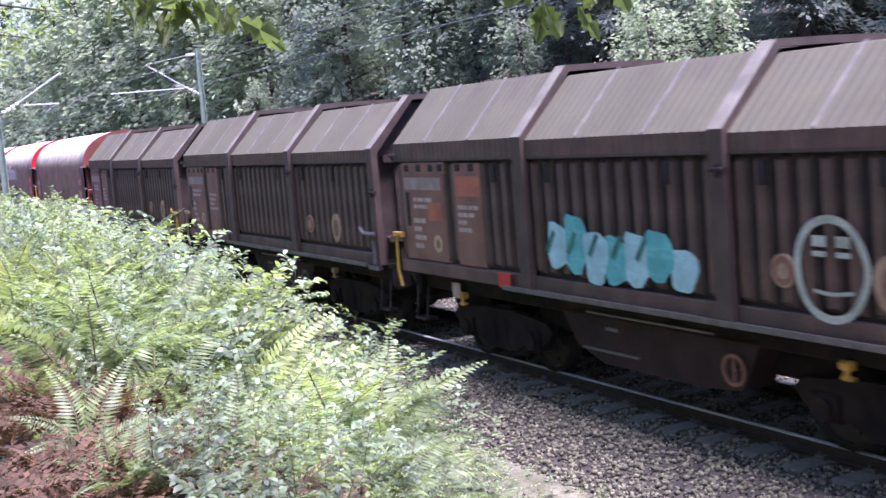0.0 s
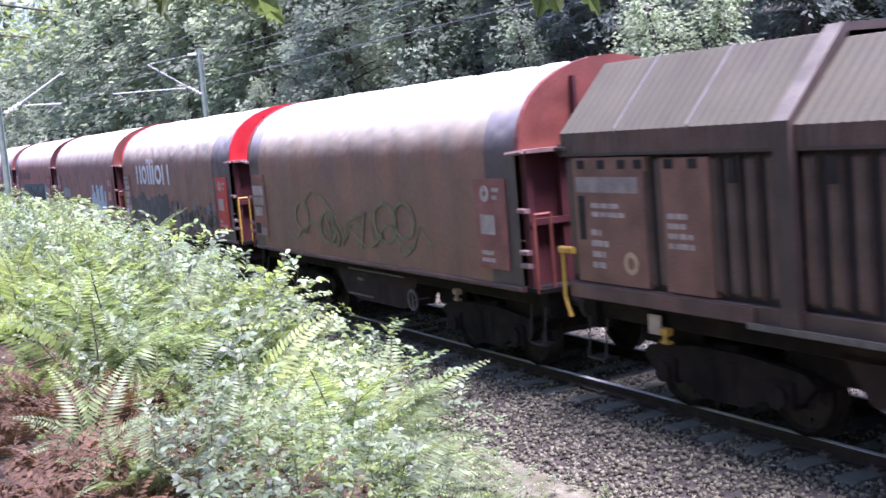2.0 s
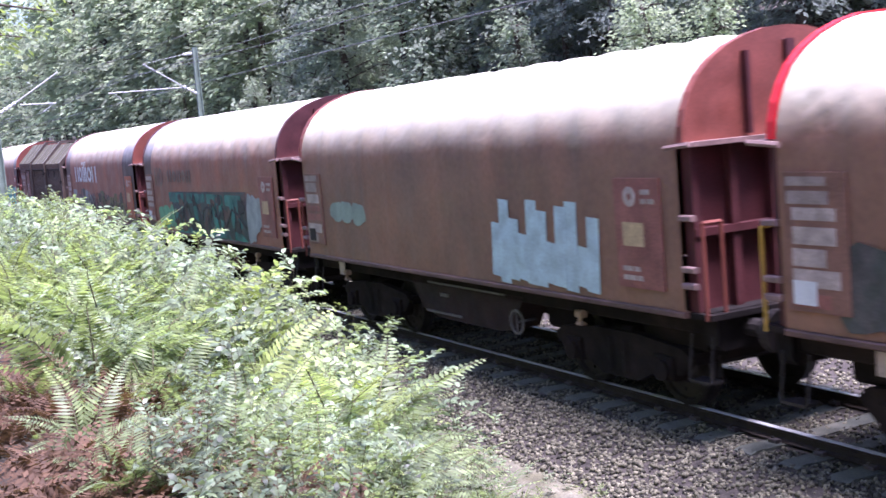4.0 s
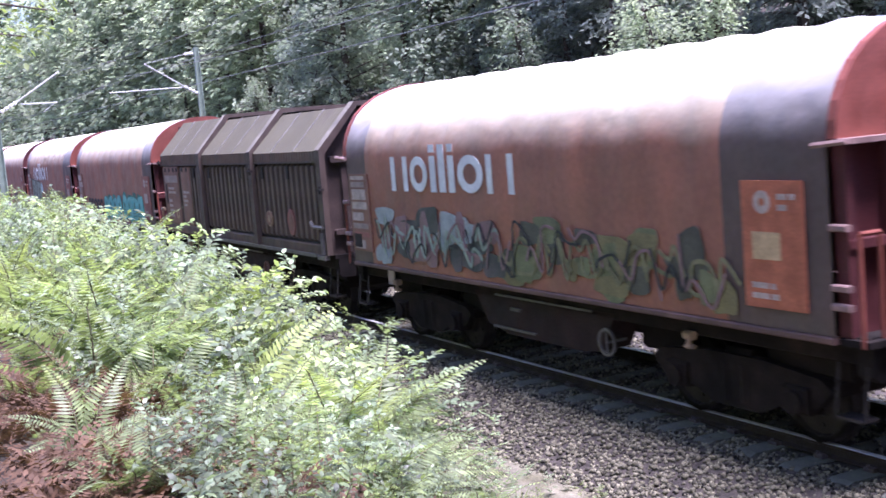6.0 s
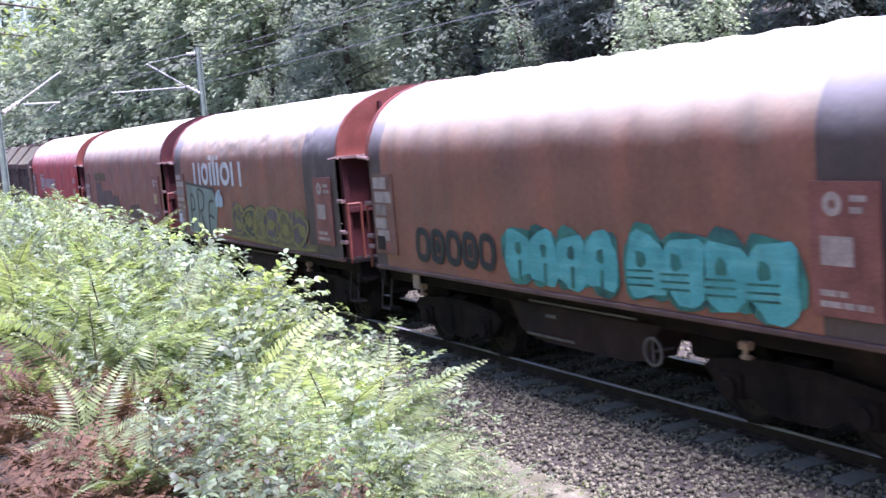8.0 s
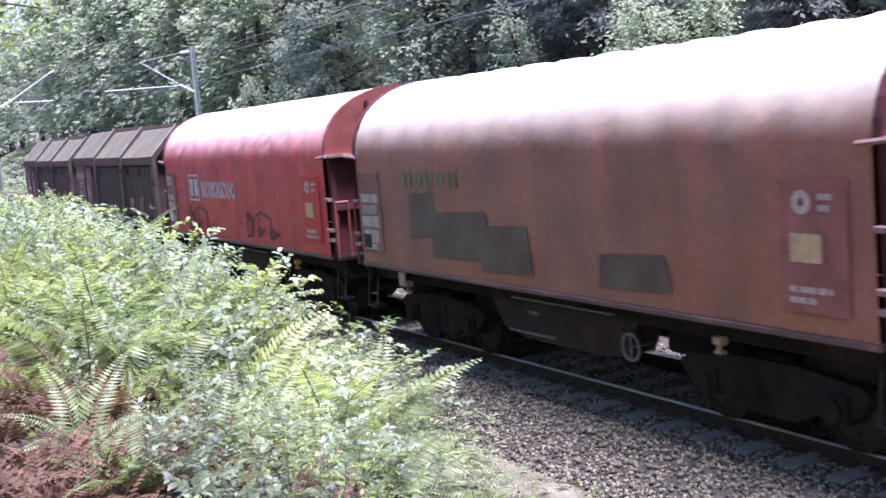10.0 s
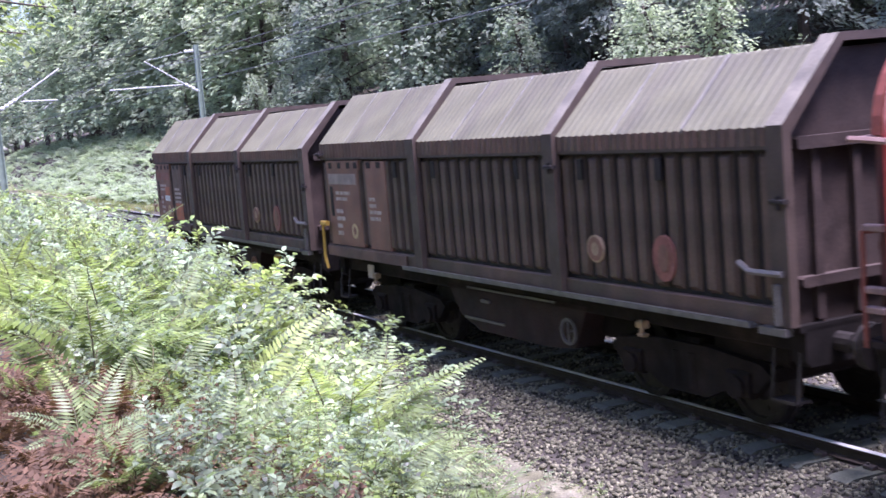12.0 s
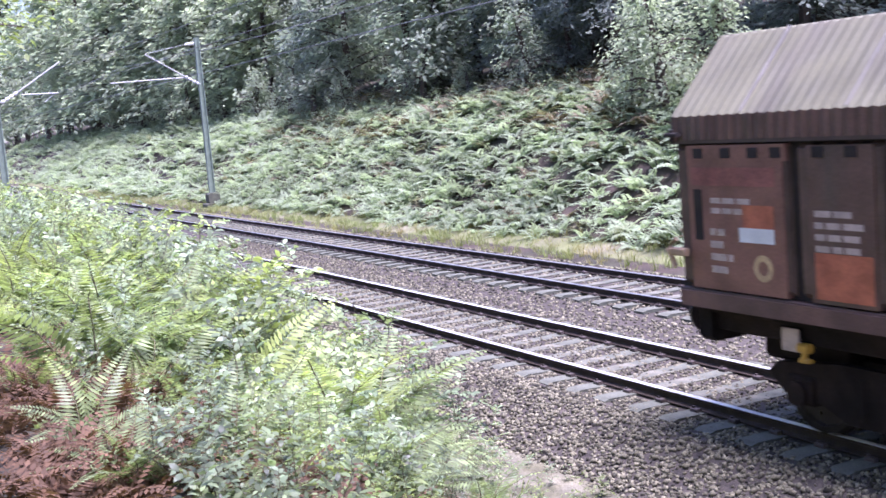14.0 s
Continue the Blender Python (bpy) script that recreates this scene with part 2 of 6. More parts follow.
# ------------------------------------------------------------------ mesh tools
class Shape:
    """Collects faces with material slots, and becomes one mesh."""
    def __init__(self):
        self.v, self.f, self.m, self.cuts = [], [], [], []

    def add(self, verts, faces, slot=0):
        n = len(self.v)
        self.cuts.append((n, len(self.f), len(verts), len(faces), slot))
        self.v += [tuple(p) for p in verts]
        self.f += [tuple(n + i for i in f) for f in faces]
        self.m += [slot] * len(faces)
        return self

    def box(self, x0, x1, y0, y1, z0, z1, slot=0, c=0.0):
        """A box; c chamfers its edges along x."""
        if c <= 0:
            v = [(x, y, z) for x in (x0, x1) for y in (y0, y1) for z in (z0, z1)]
            return self.add(v, [(0, 1, 3, 2), (4, 6, 7, 5), (0, 4, 5, 1), (2, 3, 7, 6), (0, 2, 6, 4), (1, 5, 7, 3)], slot)
        ring = [(y0 + c, z0), (y1 - c, z0), (y1, z0 + c), (y1, z1 - c), (y1 - c, z1), (y0 + c, z1), (y0, z1 - c), (y0, z0 + c)]
        return self.prism(ring, x0, x1, slot)

    def prism(self, ring, x0, x1, slot=0):
        """A closed profile in y, z drawn along x."""
        n = len(ring)
        v = [(x0, y, z) for y, z in ring] + [(x1, y, z) for y, z in ring]
        f = [(i, (i + 1) % n, n + (i + 1) % n, n + i) for i in range(n)]
        return self.add(v, f + [tuple(reversed(range(n))), tuple(range(n, 2 * n))], slot)

    def slab(self, ring, y0, y1, slot=0):
        """A closed profile in x, z drawn along y."""
        n = len(ring)
        v = [(x, y0, z) for x, z in ring] + [(x, y1, z) for x, z in ring]
        f = [(i, (i + 1) % n, n + (i + 1) % n, n + i) for i in range(n)]
        return self.add(v, f + [tuple(reversed(range(n))), tuple(range(n, 2 * n))], slot)

    def tube(self, pts, r, n=6, slot=0, taper=None):
        """A round bar along points; r one radius or one for each point."""
        pts = [Vector(p) for p in pts]
        rr = r if isinstance(r, (list, tuple)) else [r] * len(pts)
        v, f = [], []
        for i, p in enumerate(pts):
            d = (pts[min(i + 1, len(pts) - 1)] - pts[max(i - 1, 0)]).normalized()
            a = d.cross(Vector((0, 0, 1)) if abs(d.z) < 0.9 else Vector((1, 0, 0))).normalized()
            b = d.cross(a)
            v += [p + (a * cos(2 * pi * j / n) + b * sin(2 * pi * j / n)) * rr[i] for j in range(n)]
        for i in range(len(pts) - 1):
            f += [(i * n + j, i * n + (j + 1) % n, (i + 1) * n + (j + 1) % n, (i + 1) * n + j) for j in range(n)]
        f += [tuple(reversed(range(n))), tuple((len(pts) - 1) * n + j for j in range(n))]
        return self.add(v, f, slot)

    def disc_y(self, cx, cz, r, y0, y1, n=20, slot=0):
        return self.slab([(cx + r * cos(2 * pi * i / n), cz + r * sin(2 * pi * i / n)) for i in range(n)], y0, y1, slot)

    def ring_y(self, cx, cz, r0, r1, y0, y1, n=20, slot=0, sx=1.0):
        v, f = [], []
        for i in range(n):
            c, s = cos(2 * pi * i / n), sin(2 * pi * i / n)
            v += [(cx + r0 * c * sx, y0, cz + r0 * s), (cx + r1 * c * sx, y0, cz + r1 * s), (cx + r1 * c * sx, y1, cz + r1 * s), (cx + r0 * c * sx, y1, cz + r0 * s)]
        for i in range(n):
            a, b = 4 * i, 4 * ((i + 1) % n)
            f += [(a + k, a + (k + 1) % 4, b + (k + 1) % 4, b + k) for k in range(4)]
        return self.add(v, f, slot)

    def mesh(self, name, *mats):
        me = bpy.data.meshes.new(name)
        me.from_pydata(self.v, [], self.f)
        for m in mats:
            me.materials.append(m)
        if len(mats) > 1:
            me.polygons.foreach_set("material_index", self.m)
        b = bmesh.new()
        b.from_mesh(me)
        bmesh.ops.recalc_face_normals(b, faces=b.faces)
        b.to_mesh(me)
        b.free()
        return me


def part(name, shape, mats, parent, label="", smooth=False):
    """One mesh object under a thing or under a part."""
    mats = mats if isinstance(mats, (list, tuple)) else [mats]
    me = shape if isinstance(shape, bpy.types.Mesh) else shape.mesh(name, *mats)
    if smooth:
        me.polygons.foreach_set("use_smooth", [True] * len(me.polygons))
    ob = new(name, me)
    ob.parent = parent
    return tagged(ob, label)


def pieces(name, shape, mats, parent, label=""):
    """Each piece of the shape as a part of its own."""
    mats = mats if isinstance(mats, (list, tuple)) else [mats]
    for v0, f0, nv, nf, slot in shape.cuts:
        sub = Shape()
        sub.add(shape.v[v0:v0 + nv], [tuple(i - v0 for i in f) for f in shape.f[f0:f0 + nf]])
        part(name, sub, mats[slot], parent, label)


def thing(name, shape, mats, label, category, group="", kind="", smooth=False):
    ob = part(name, shape, mats, None, "", smooth)
    return tagged(ob, label, category, group, kind)


def empty(name, label, category, group=""):
    return tagged(new(name), label, category, group)


# ------------------------------------------------------------------ the line of the track
K, D0, SPACING = 0.000267, 9.189, 3.922
GAUGE_HALF = 0.7175 + 0.036


def line(s, off=0.0):
    """The place at s metres along the near track, off metres to its far side."""
    u = min(s, 0.0)
    return s - off * K * u, D0 + off + 0.5 * K * u * u


def turn(s):
    return math.degrees(atan(K * min(s, 0.0)))


def bow(x):
    return 0.5 * K * min(x, 0.0) ** 2


def smooth_step(a, b, x):
    t = min(1.0, max(0.0, (x - a) / (b - a)))
    return t * t * (3 - 2 * t)


def ground_z(x, y):
    """Height of the ground: near bank, track bed, far strip, far slope under the wood."""
    q = y - bow(x)
    n = noise.noise((x * 0.25, y * 0.25, 0.0)) * 0.12 + noise.noise((x * 0.9, y * 0.9, 5.0)) * 0.04
    if q < 7.0:
        z = 1.75 + (-0.55 - 1.75) * smooth_step(0.8 + 1.4 * smooth_step(-9.0, -14.0, x), 6.4, q)
        if q < -1.0:
            z += (-1.0 - q) * 0.35
        return z + n * smooth_step(6.6, 5.2, q) if q < 6.6 else z
    if q < 15.2:
        return -0.55
    if q < 17.2:
        return -0.55 + 0.2 * smooth_step(15.2, 16.2, q)
    z = -0.35 + 3.7 * smooth_step(16.6, 24.5, q) + max(0.0, q - 23.0) * 0.26
    return min(z, 60.0) + n * 1.5


# ------------------------------------------------------------------ ground, bed and rails
def build_ground():
    xs = sorted(set([-420, -340, -280, -230, -200, 25, 40, 60, 90, 150, 260, 420] + [x * 1.0 for x in range(-180, 20, 2)] + [x * 0.5 for x in range(-60, 8)]))
    ys = sorted(set([-320, -200, -120, -70, -40, -25, -15, -10, -7, 34, 40, 48, 60, 80, 110, 160, 240, 340, 460] + [y * 0.5 for y in range(-10, 64)]))
    s = Shape()
    v = [(x, y, ground_z(x, y)) for x in xs for y in ys]
    n = len(ys)
    f = [(i * n + j, (i + 1) * n + j, (i + 1) * n + j + 1, i * n + j + 1) for i in range(len(xs) - 1) for j in range(n - 1)]
    s.add(v, f)
    for k, c in enumerate(f):
        x, y = v[c[0]][0] + 0.25, v[c[0]][1] + 0.25
        if -13.5 < x < -2 and y > max(3.2, -0.47 * x) and y < 7:
            s.m[k] = 1
    thing("ground", s, [M_SOIL, M_SAND], "brown leaf-littered soil of the railway cutting", "ground", kind="structure", smooth=True)


def strip(s0, s1, step, ring, slot=0, shape=None):
    """An open profile (off, z) swept along the line of the track."""
    sh = shape or Shape()
    st = list(np.arange(s0, s1 + 0.01, step))
    n = len(ring)
    v = []
    for s in st:
        for off, z in ring:
            x, y = line(float(s), off)
            v.append((x, y, z))
    f = [(i * n + j, (i + 1) * n + j, (i + 1) * n + j + 1, i * n + j + 1) for i in range(len(st) - 1) for j in range(n - 1)]
    sh.add(v, f, slot)
    return sh


BED = [(-2.95, -0.60), (-2.60, -0.46), (-1.6, -0.165), (-1.2, -0.155), (1.2, -0.155), (1.9, -0.22), (2.6, -0.19), (5.1, -0.155), (5.5, -0.165), (6.2, -0.45), (6.5, -0.56)]


def bed_z(off):
    for (a, za), (b, zb) in zip(BED, BED[1:]):
        if a <= off <= b:
            return za + (zb - za) * (off - a) / (b - a)
    return -0.56


build_ground()
ballast = thing("ballast_bed", strip(-230, 40, 2.0, BED), M_BALLAST, "bed of grey-brown crushed stone under two tracks", "ballast", kind="structure")
verge = thing("verge", strip(-200, 30, 1.0, [(-4.3, -0.53), (-3.6, -0.51), (-3.0, -0.485), (-2.5, -0.46)]), M_SAND, "strip of pale sandy earth beside the ballast", "verge", kind="structure")
verge_far = thing("far_path", strip(-200, 30, 1.0, [(6.05, -0.53), (6.6, -0.42), (7.6, -0.31), (8.3, -0.20)]), M_TURF, "worn path of grass and pale earth beyond the far track", "path", kind="structure")


def rail_ring(c):
    prof = [(-0.075, -0.132), (-0.075, -0.120), (-0.012, -0.104), (-0.010, -0.045), (-0.034, -0.032), (-0.036, -0.006), (-0.028, 0.0), (0.028, 0.0), (0.036, -0.006), (0.034, -0.032), (0.010, -0.045), (0.012, -0.104), (0.075, -0.120), (0.075, -0.132)]
    return [(c + a, b) for a, b in prof]


def build_track(name, off, label, shiny):
    """Two rails on concrete sleepers; each sleeper is a part."""
    track = empty(name, label, "railway track")
    for side in (-1, 1):
        sh = strip(-220, 36, 2.0, rail_ring(off + side * GAUGE_HALF))
        ring_n = 13
        for i in range(len(sh.f)):
            if i % ring_n in (5, 6, 7):
                sh.m[i] = 1
        part("rail", sh, [M_RAIL, M_RAILTOP if shiny else M_RAIL_DULL], track, "steel rail with a polished running surface")
    body = Shape()
    ring = [(-1.3, -0.36), (1.3, -0.36), (1.3, -0.185), (1.22, -0.162), (0.35, -0.182), (-0.35, -0.182), (-1.22, -0.162), (-1.3, -0.185)]
    n = len(ring)
    v = [(-0.13, a, b) for a, b in ring] + [(0.13, a, b) for a, b in ring]
    body.add(v, [(i, (i + 1) % n, n + (i + 1) % n, n + i) for i in range(n)] + [tuple(range(n)), tuple(range(n, 2 * n))])
    me = body.mesh("sleeper", M_CONCRETE)
    clips = Shape()
    s = -118.0
    rnd = random.Random(7 if off == 0 else 8)
    while s < 12:
        x, y = line(s, off)
        ob = new("sleeper", me)
        ob.parent = track
        ob.matrix_basis = pose(x, y, 0.040 + rnd.uniform(-0.006, 0.004), 0, 0, turn(s) + rnd.uniform(-0.4, 0.4))
        if s > -50:
            for side in (-1, 1):
                for d in (-0.11, 0.11):
                    q = side * GAUGE_HALF + d
                    clips.box(x - 0.06, x + 0.06, y + q - 0.035, y + q + 0.035, -0.135, -0.090, 0, 0.008)
                    clips.tube([(x - 0.03, y + q, -0.095), (x - 0.03, y + q, -0.07)], 0.018, 5)
        s += 0.63
    tagged(part("rail_fastening", clips, M_CLIP, track, "dark steel rail fastenings"), kind="stuff")
    return track


M_RAIL_DULL = mat("rail_head_dull", (0.26, 0.27, 0.28), 0.45, 0.15, 8.0, 0.05, 80, metal=0.6)
build_track("near_track", 0.0, "railway track of steel rails on concrete sleepers", True)
build_track("far_track", SPACING, "second railway track of duller rails on concrete sleepers", False)


# ------------------------------------------------------------------ many small things in one mesh
def quick_mesh(name, verts, tris, mats, slots=None):
    me = bpy.data.meshes.new(name)
    me.vertices.add(len(verts))
    me.vertices.foreach_set("co", np.ascontiguousarray(verts, dtype=np.float32).ravel())
    me.loops.add(len(tris) * 3)
    me.loops.foreach_set("vertex_index", np.ascontiguousarray(tris, dtype=np.int32).ravel())
    me.polygons.add(len(tris))
    me.polygons.foreach_set("loop_start", np.arange(0, len(tris) * 3, 3, dtype=np.int32))
    for m in mats:
        me.materials.append(m)
    if slots is not None:
        me.polygons.foreach_set("material_index", np.ascontiguousarray(slots, dtype=np.int32))
    me.update(calc_edges=True)
    return me


def scatter(templates, places, rng):
    """Templates (verts, tris, slots) set down at (x, y, z, turn, size, tilt_x, tilt_y), joined."""
    V, T, S, n = [], [], [], 0
    for i, (x, y, z, a, k, tx, ty) in enumerate(places):
        v, t, s = templates[int(rng.integers(len(templates)))]
        m = np.array(Euler((tx, ty, a)).to_matrix()) * k
        V.append(v @ m.T + (x, y, z))
        T.append(t + n)
        S.append(s)
        n += len(v)
    return np.concatenate(V), np.concatenate(T), np.concatenate(S)


RNG = np.random.default_rng(11)


def stone_template(rng):
    v = np.array([(x, y, z) for x in (-1, 1) for y in (-1, 1) for z in (-1, 1)], float)
    v *= rng.uniform(0.55, 1.0, (8, 3))
    v *= (1.0, rng.uniform(0.6, 0.95), rng.uniform(0.5, 0.85))
    q = [(0, 1, 3, 2), (4, 6, 7, 5), (0, 4, 5, 1), (2, 3, 7, 6), (0, 2, 6, 4), (1, 5, 7, 3)]
    t = np.array([tri for a, b, c, d in q for tri in ((a, b, c), (a, c, d))])
    return v, t, np.zeros(12, int)


STONES = [stone_template(RNG) for _ in range(14)]


def stones_on_bed(count, s0, s1, o0, o1, lo, hi):
    out = []
    for s, o, a, k, tx, ty in zip(RNG.uniform(s0, s1, count), RNG.uniform(o0, o1, count), RNG.uniform(0, 6.28, count), RNG.uniform(lo, hi, count), RNG.uniform(-0.6, 0.6, count), RNG.uniform(-0.6, 0.6, count)):
        if abs(abs(o) - GAUGE_HALF) < 0.11 or abs(abs(o - SPACING) - GAUGE_HALF) < 0.11:
            continue
        on = ((s + 118.0 + 0.315) % 0.63) - 0.315
        if abs(on) < 0.145 and (abs(o) < 1.3 or abs(o - SPACING) < 1.3) and RNG.random() < (0.55 if abs(o) < 0.65 else 0.85):
            continue
        x, y = line(float(s), float(o))
        out.append((x, y, bed_z(o) + k * 0.25, a, k, tx, ty))
    return out


shoulder = stones_on_bed(20000, -26, -3.5, -2.72, -0.9, 0.014, 0.031)
inner = stones_on_bed(9000, -30, -4, -0.62, 0.62, 0.016, 0.029) + stones_on_bed(8000, -40, -8, 0.9, 3.1, 0.018, 0.034) + stones_on_bed(4500, -45, -10, 3.3, 5.9, 0.026, 0.040) + stones_on_bed(3000, -45, -26, -2.4, -0.9, 0.024, 0.040)
strewn = [(x, y, ground_z(x, y) + 0.004 if y < 5.9 else -0.49, a, k, 0.2, 0.1) for x, y, a, k in zip(RNG.uniform(-14, -5, 900), RNG.uniform(4.2, 6.5, 900), RNG.uniform(0, 6.28, 900), RNG.uniform(0.008, 0.024, 900)) if y > -0.46 * x]
v_, t_, s_ = scatter(STONES, shoulder + inner + strewn, RNG)
tagged(part("ballast_stones", quick_mesh("ballast_stones", v_, t_, [M_STONE]), M_STONE, ballast), "loose crushed grey-brown stones", kind="stuff")
STONE_MESHES = [quick_mesh("stone", v, t, [M_STONE]) for v, t, _ in STONES]
for i, (x, y, z, a, k, tx, ty) in enumerate(stones_on_bed(260, -13, -7.5, -2.6, -1.5, 0.026, 0.036)):
    ob = new("stone", STONE_MESHES[i % len(STONE_MESHES)])
    ob.parent = ballast
    ob.matrix_basis = Matrix.LocRotScale((x, y, z + 0.012), Euler((tx, ty, a)), (k, k, k))


# ------------------------------------------------------------------ wagons
HALF, BODY, PITCH = 1.45, 5.68, 12.033
SIDE = -HALF


def at(s):
    """Local x of a point s metres from the wagon's rear edge."""
    return s - BODY


def bogie_meshes():
    sh = Shape()
    for sg in (-1, 1):
        y = sg * 1.0
        ring = [(-1.35, 0.62), (-1.15, 0.42), (-0.62, 0.36), (-0.35, 0.24), (0.35, 0.24), (0.62, 0.36), (1.15, 0.42), (1.35, 0.62), (1.2, 0.72), (0.4, 0.80), (-0.4, 0.80), (-1.2, 0.72)]
        sh.slab(ring, y - 0.06, y + 0.06)
        for x in (-0.9, 0.9):
            sh.box(x - 0.17, x + 0.17, y - 0.11, y + 0.11, 0.34, 0.62, 0, 0.03)
            sh.disc_y(x, 0.46, 0.12, y - 0.16 * 1, y + 0.16, 12)
        for x in (-0.14, 0.14):
            sh.tube([(x, y, 0.30), (x, y, 0.70)], 0.09, 8)
    sh.box(-0.2, 0.2, -1.0, 1.0, 0.45, 0.85, 0, 0.04)
    for x in (-1.3, 1.3):
        sh.box(x - 0.05, x + 0.05, -1.0, 1.0, 0.55, 0.68, 0, 0.02)
    frame_meshes = []
    for v0, f0, nv, nf, slot in sh.cuts:
        sub = Shape()
        sub.add(sh.v[v0:v0 + nv], [tuple(i - v0 for i in f) for f in sh.f[f0:f0 + nf]])
        frame_meshes.append(sub.mesh("bogie_frame", M_UNDER))
    w = Shape()
    w.tube([(0, -0.98, 0), (0, 0.98, 0)], 0.075, 10)
    for sg in (-1, 1):
        y = sg * 0.75
        prof = [(0.0, 0.09), (0.16, 0.09), (0.20, 0.035), (0.37, 0.03), (0.39, 0.065), (0.455, 0.065)]
        n = 16
        for side_ in (-1, 1):
            v = []
            for r, h in prof:
                for j in range(n):
                    v.append((r * cos(2 * pi * j / n), y + side_ * h, r * sin(2 * pi * j / n)))
            f = [(i * n + j, i * n + (j + 1) % n, (i + 1) * n + (j + 1) % n, (i + 1) * n + j) for i in range(len(prof) - 1) for j in range(n)]
            w.add(v, f)
        w.ring_y(0, 0, 0.40, 0.455, y - 0.065, y + 0.065, n)
        w.ring_y(0, 0, 0.40, 0.483, y - sg * 0.065, y - sg * 0.095, n)
        for j in range(6):
            a = j * pi / 3
            w.tube([(0.28 * cos(a), y + sg * 0.02, 0.28 * sin(a)), (0.28 * cos(a), y + sg * 0.05, 0.28 * sin(a))], 0.025, 6)
    return frame_meshes, w.mesh("wheelset", M_WHEEL)


BOGIE_FRAME, WHEELSET = bogie_meshes()
WHEELS = []


def running_gear(w, index, box_end=7.6):
    """Underframe, bogies, buffers, couplings and the gear that hangs below."""
    sh = Shape()
    for sg in (-1, 1):
        sh.box(-5.55, 5.55, sg * 1.16 - 0.06, sg * 1.16 + 0.06, 0.98, 1.26, 0, 0.02)
    sh.box(-5.55, 5.55, -0.2, 0.2, 0.86, 1.2, 0, 0.02)
    sh.box(-5.6, -5.4, -1.30, 1.30, 0.86, 1.24, 0, 0.06)
    sh.box(5.4, 5.6, -1.30, 1.30, 0.86, 1.24, 0, 0.06)
    sh.box(-5.6, 5.6, -1.36, 1.36, 1.20, 1.27)
    # plate added to stand in for far-side shade below the floor
    sh.slab([(-2.3, 1.2), (-1.7, 0.55), (2.0, 0.55), (2.5, 1.2)], -0.14, 0.14)
    for ex in (-1, 1):
        # boxes added as dark filler for the unlit space around the bogies
        sh.box(ex * 4.45 - 0.55, ex * 4.45 + 0.55, -0.95, 0.95, 0.70, 1.18, 0, 0.05)
        sh.box(ex * 2.2 - 0.45, ex * 2.2 + 0.45, -0.9, 0.9, 0.62, 1.18, 0, 0.05)
    pieces("underframe_beam", sh, M_UNDER, w, "dark dirt-covered steel underframe with added shade fillers")
    for bx in (-3.5, 3.5):
        b = part("bogie", BOGIE_FRAME[14], M_UNDER, w)
        names = (["side_frame"] + ["axle_box", "axle_cap"] * 2 + ["spring"] * 2) * 2 + ["bolster", "end_beam", "end_beam"]
        for nm, fm in zip(names, BOGIE_FRAME):
            if nm != "bolster":
                part(nm, fm, M_UNDER, b)
        b.location.x = bx
        for wx in (-0.9, 0.9):
            ws = part("wheelset", WHEELSET, M_WHEEL, b, smooth=False)
            ws.location = (wx, 0, 0.455)
            WHEELS.append((ws, wx, index))
    for ex in (-1, 1):
        for sg in (-1, 1):
            bf = Shape()
            bf.tube([(ex * 5.58, sg * 0.875, 1.06), (ex * 5.80, sg * 0.875, 1.06)], 0.10, 12)
            bf.tube([(ex * 5.78, sg * 0.875, 1.06), (ex * 5.97, sg * 0.875, 1.06)], 0.075, 12)
            bf.tube([(ex * 5.965, sg * 0.875, 1.06), (ex * 6.005, sg * 0.875, 1.06), (ex * 6.012, sg * 0.875, 1.06)], [0.225, 0.22, 0.16], 18)
            part("buffer", bf, M_WHEEL, w)
        hook = Shape()
        hook.box(ex * 5.6, ex * 5.9, -0.04, 0.04, 0.98, 1.1)
        hook.tube([(ex * 5.85, 0.05, 1.04), (ex * 6.0, 0.05, 0.86), (ex * 5.95, -0.05, 0.70)], 0.025, 6)
        part("coupling", hook, M_UNDER, w)
        st = Shape()
        for sg in (-1, 1):
            x = ex * 5.35
            st.box(x - 0.16, x + 0.16, sg * 1.28 - 0.10, sg * 1.28 + 0.10, 0.50, 0.53)
            for dx in (-0.17, 0.17):
                st.tube([(x + dx, sg * 1.36, 0.52), (x + dx, sg * 1.3, 1.0)], 0.016, 5)
        if index or ex > 0:
            pieces("step", st, M_WHEEL, w, "dark grated foot step")
    bx = Shape()
    low = 0.44 if box_end > 7.5 else 0.52
    ring = [(at(4.0), 1.06), (at(4.35), 0.62), (at(4.9), low), (at(6.7), low), (at(box_end - 0.3), low + 0.06), (at(box_end), 1.06)]
    bx.slab(ring, -1.22, -0.8)
    bx.slab(ring, 0.8, 1.22)
    pieces("brake_box", bx, M_UNDER_BROWN, w, "dull brown sloped equipment box")
    ed = Shape()
    ed.box(at(4.5), at(5.6), -1.245, -1.215, 0.585, 0.615)
    ed.box(at(4.6), at(6.9), -1.24, -1.215, 1.03, 1.055)
    ed.box(at(5.0), at(5.25), -1.25, -1.215, 0.86, 0.90)
    pieces("edge_strip", ed, M_GALV, w, "scuffed bright steel strip")
    hw = Shape()
    hw.ring_y(at(7.25), 0.72, 0.14, 0.17, -1.3, -1.27, 18)
    hw.tube([(at(7.25), -1.285, 0.57), (at(7.25), -1.285, 0.87)], 0.014, 5)
    hw.tube([(at(7.25), -1.285, 0.72), (at(7.25), -1.0, 0.72)], 0.018, 5)
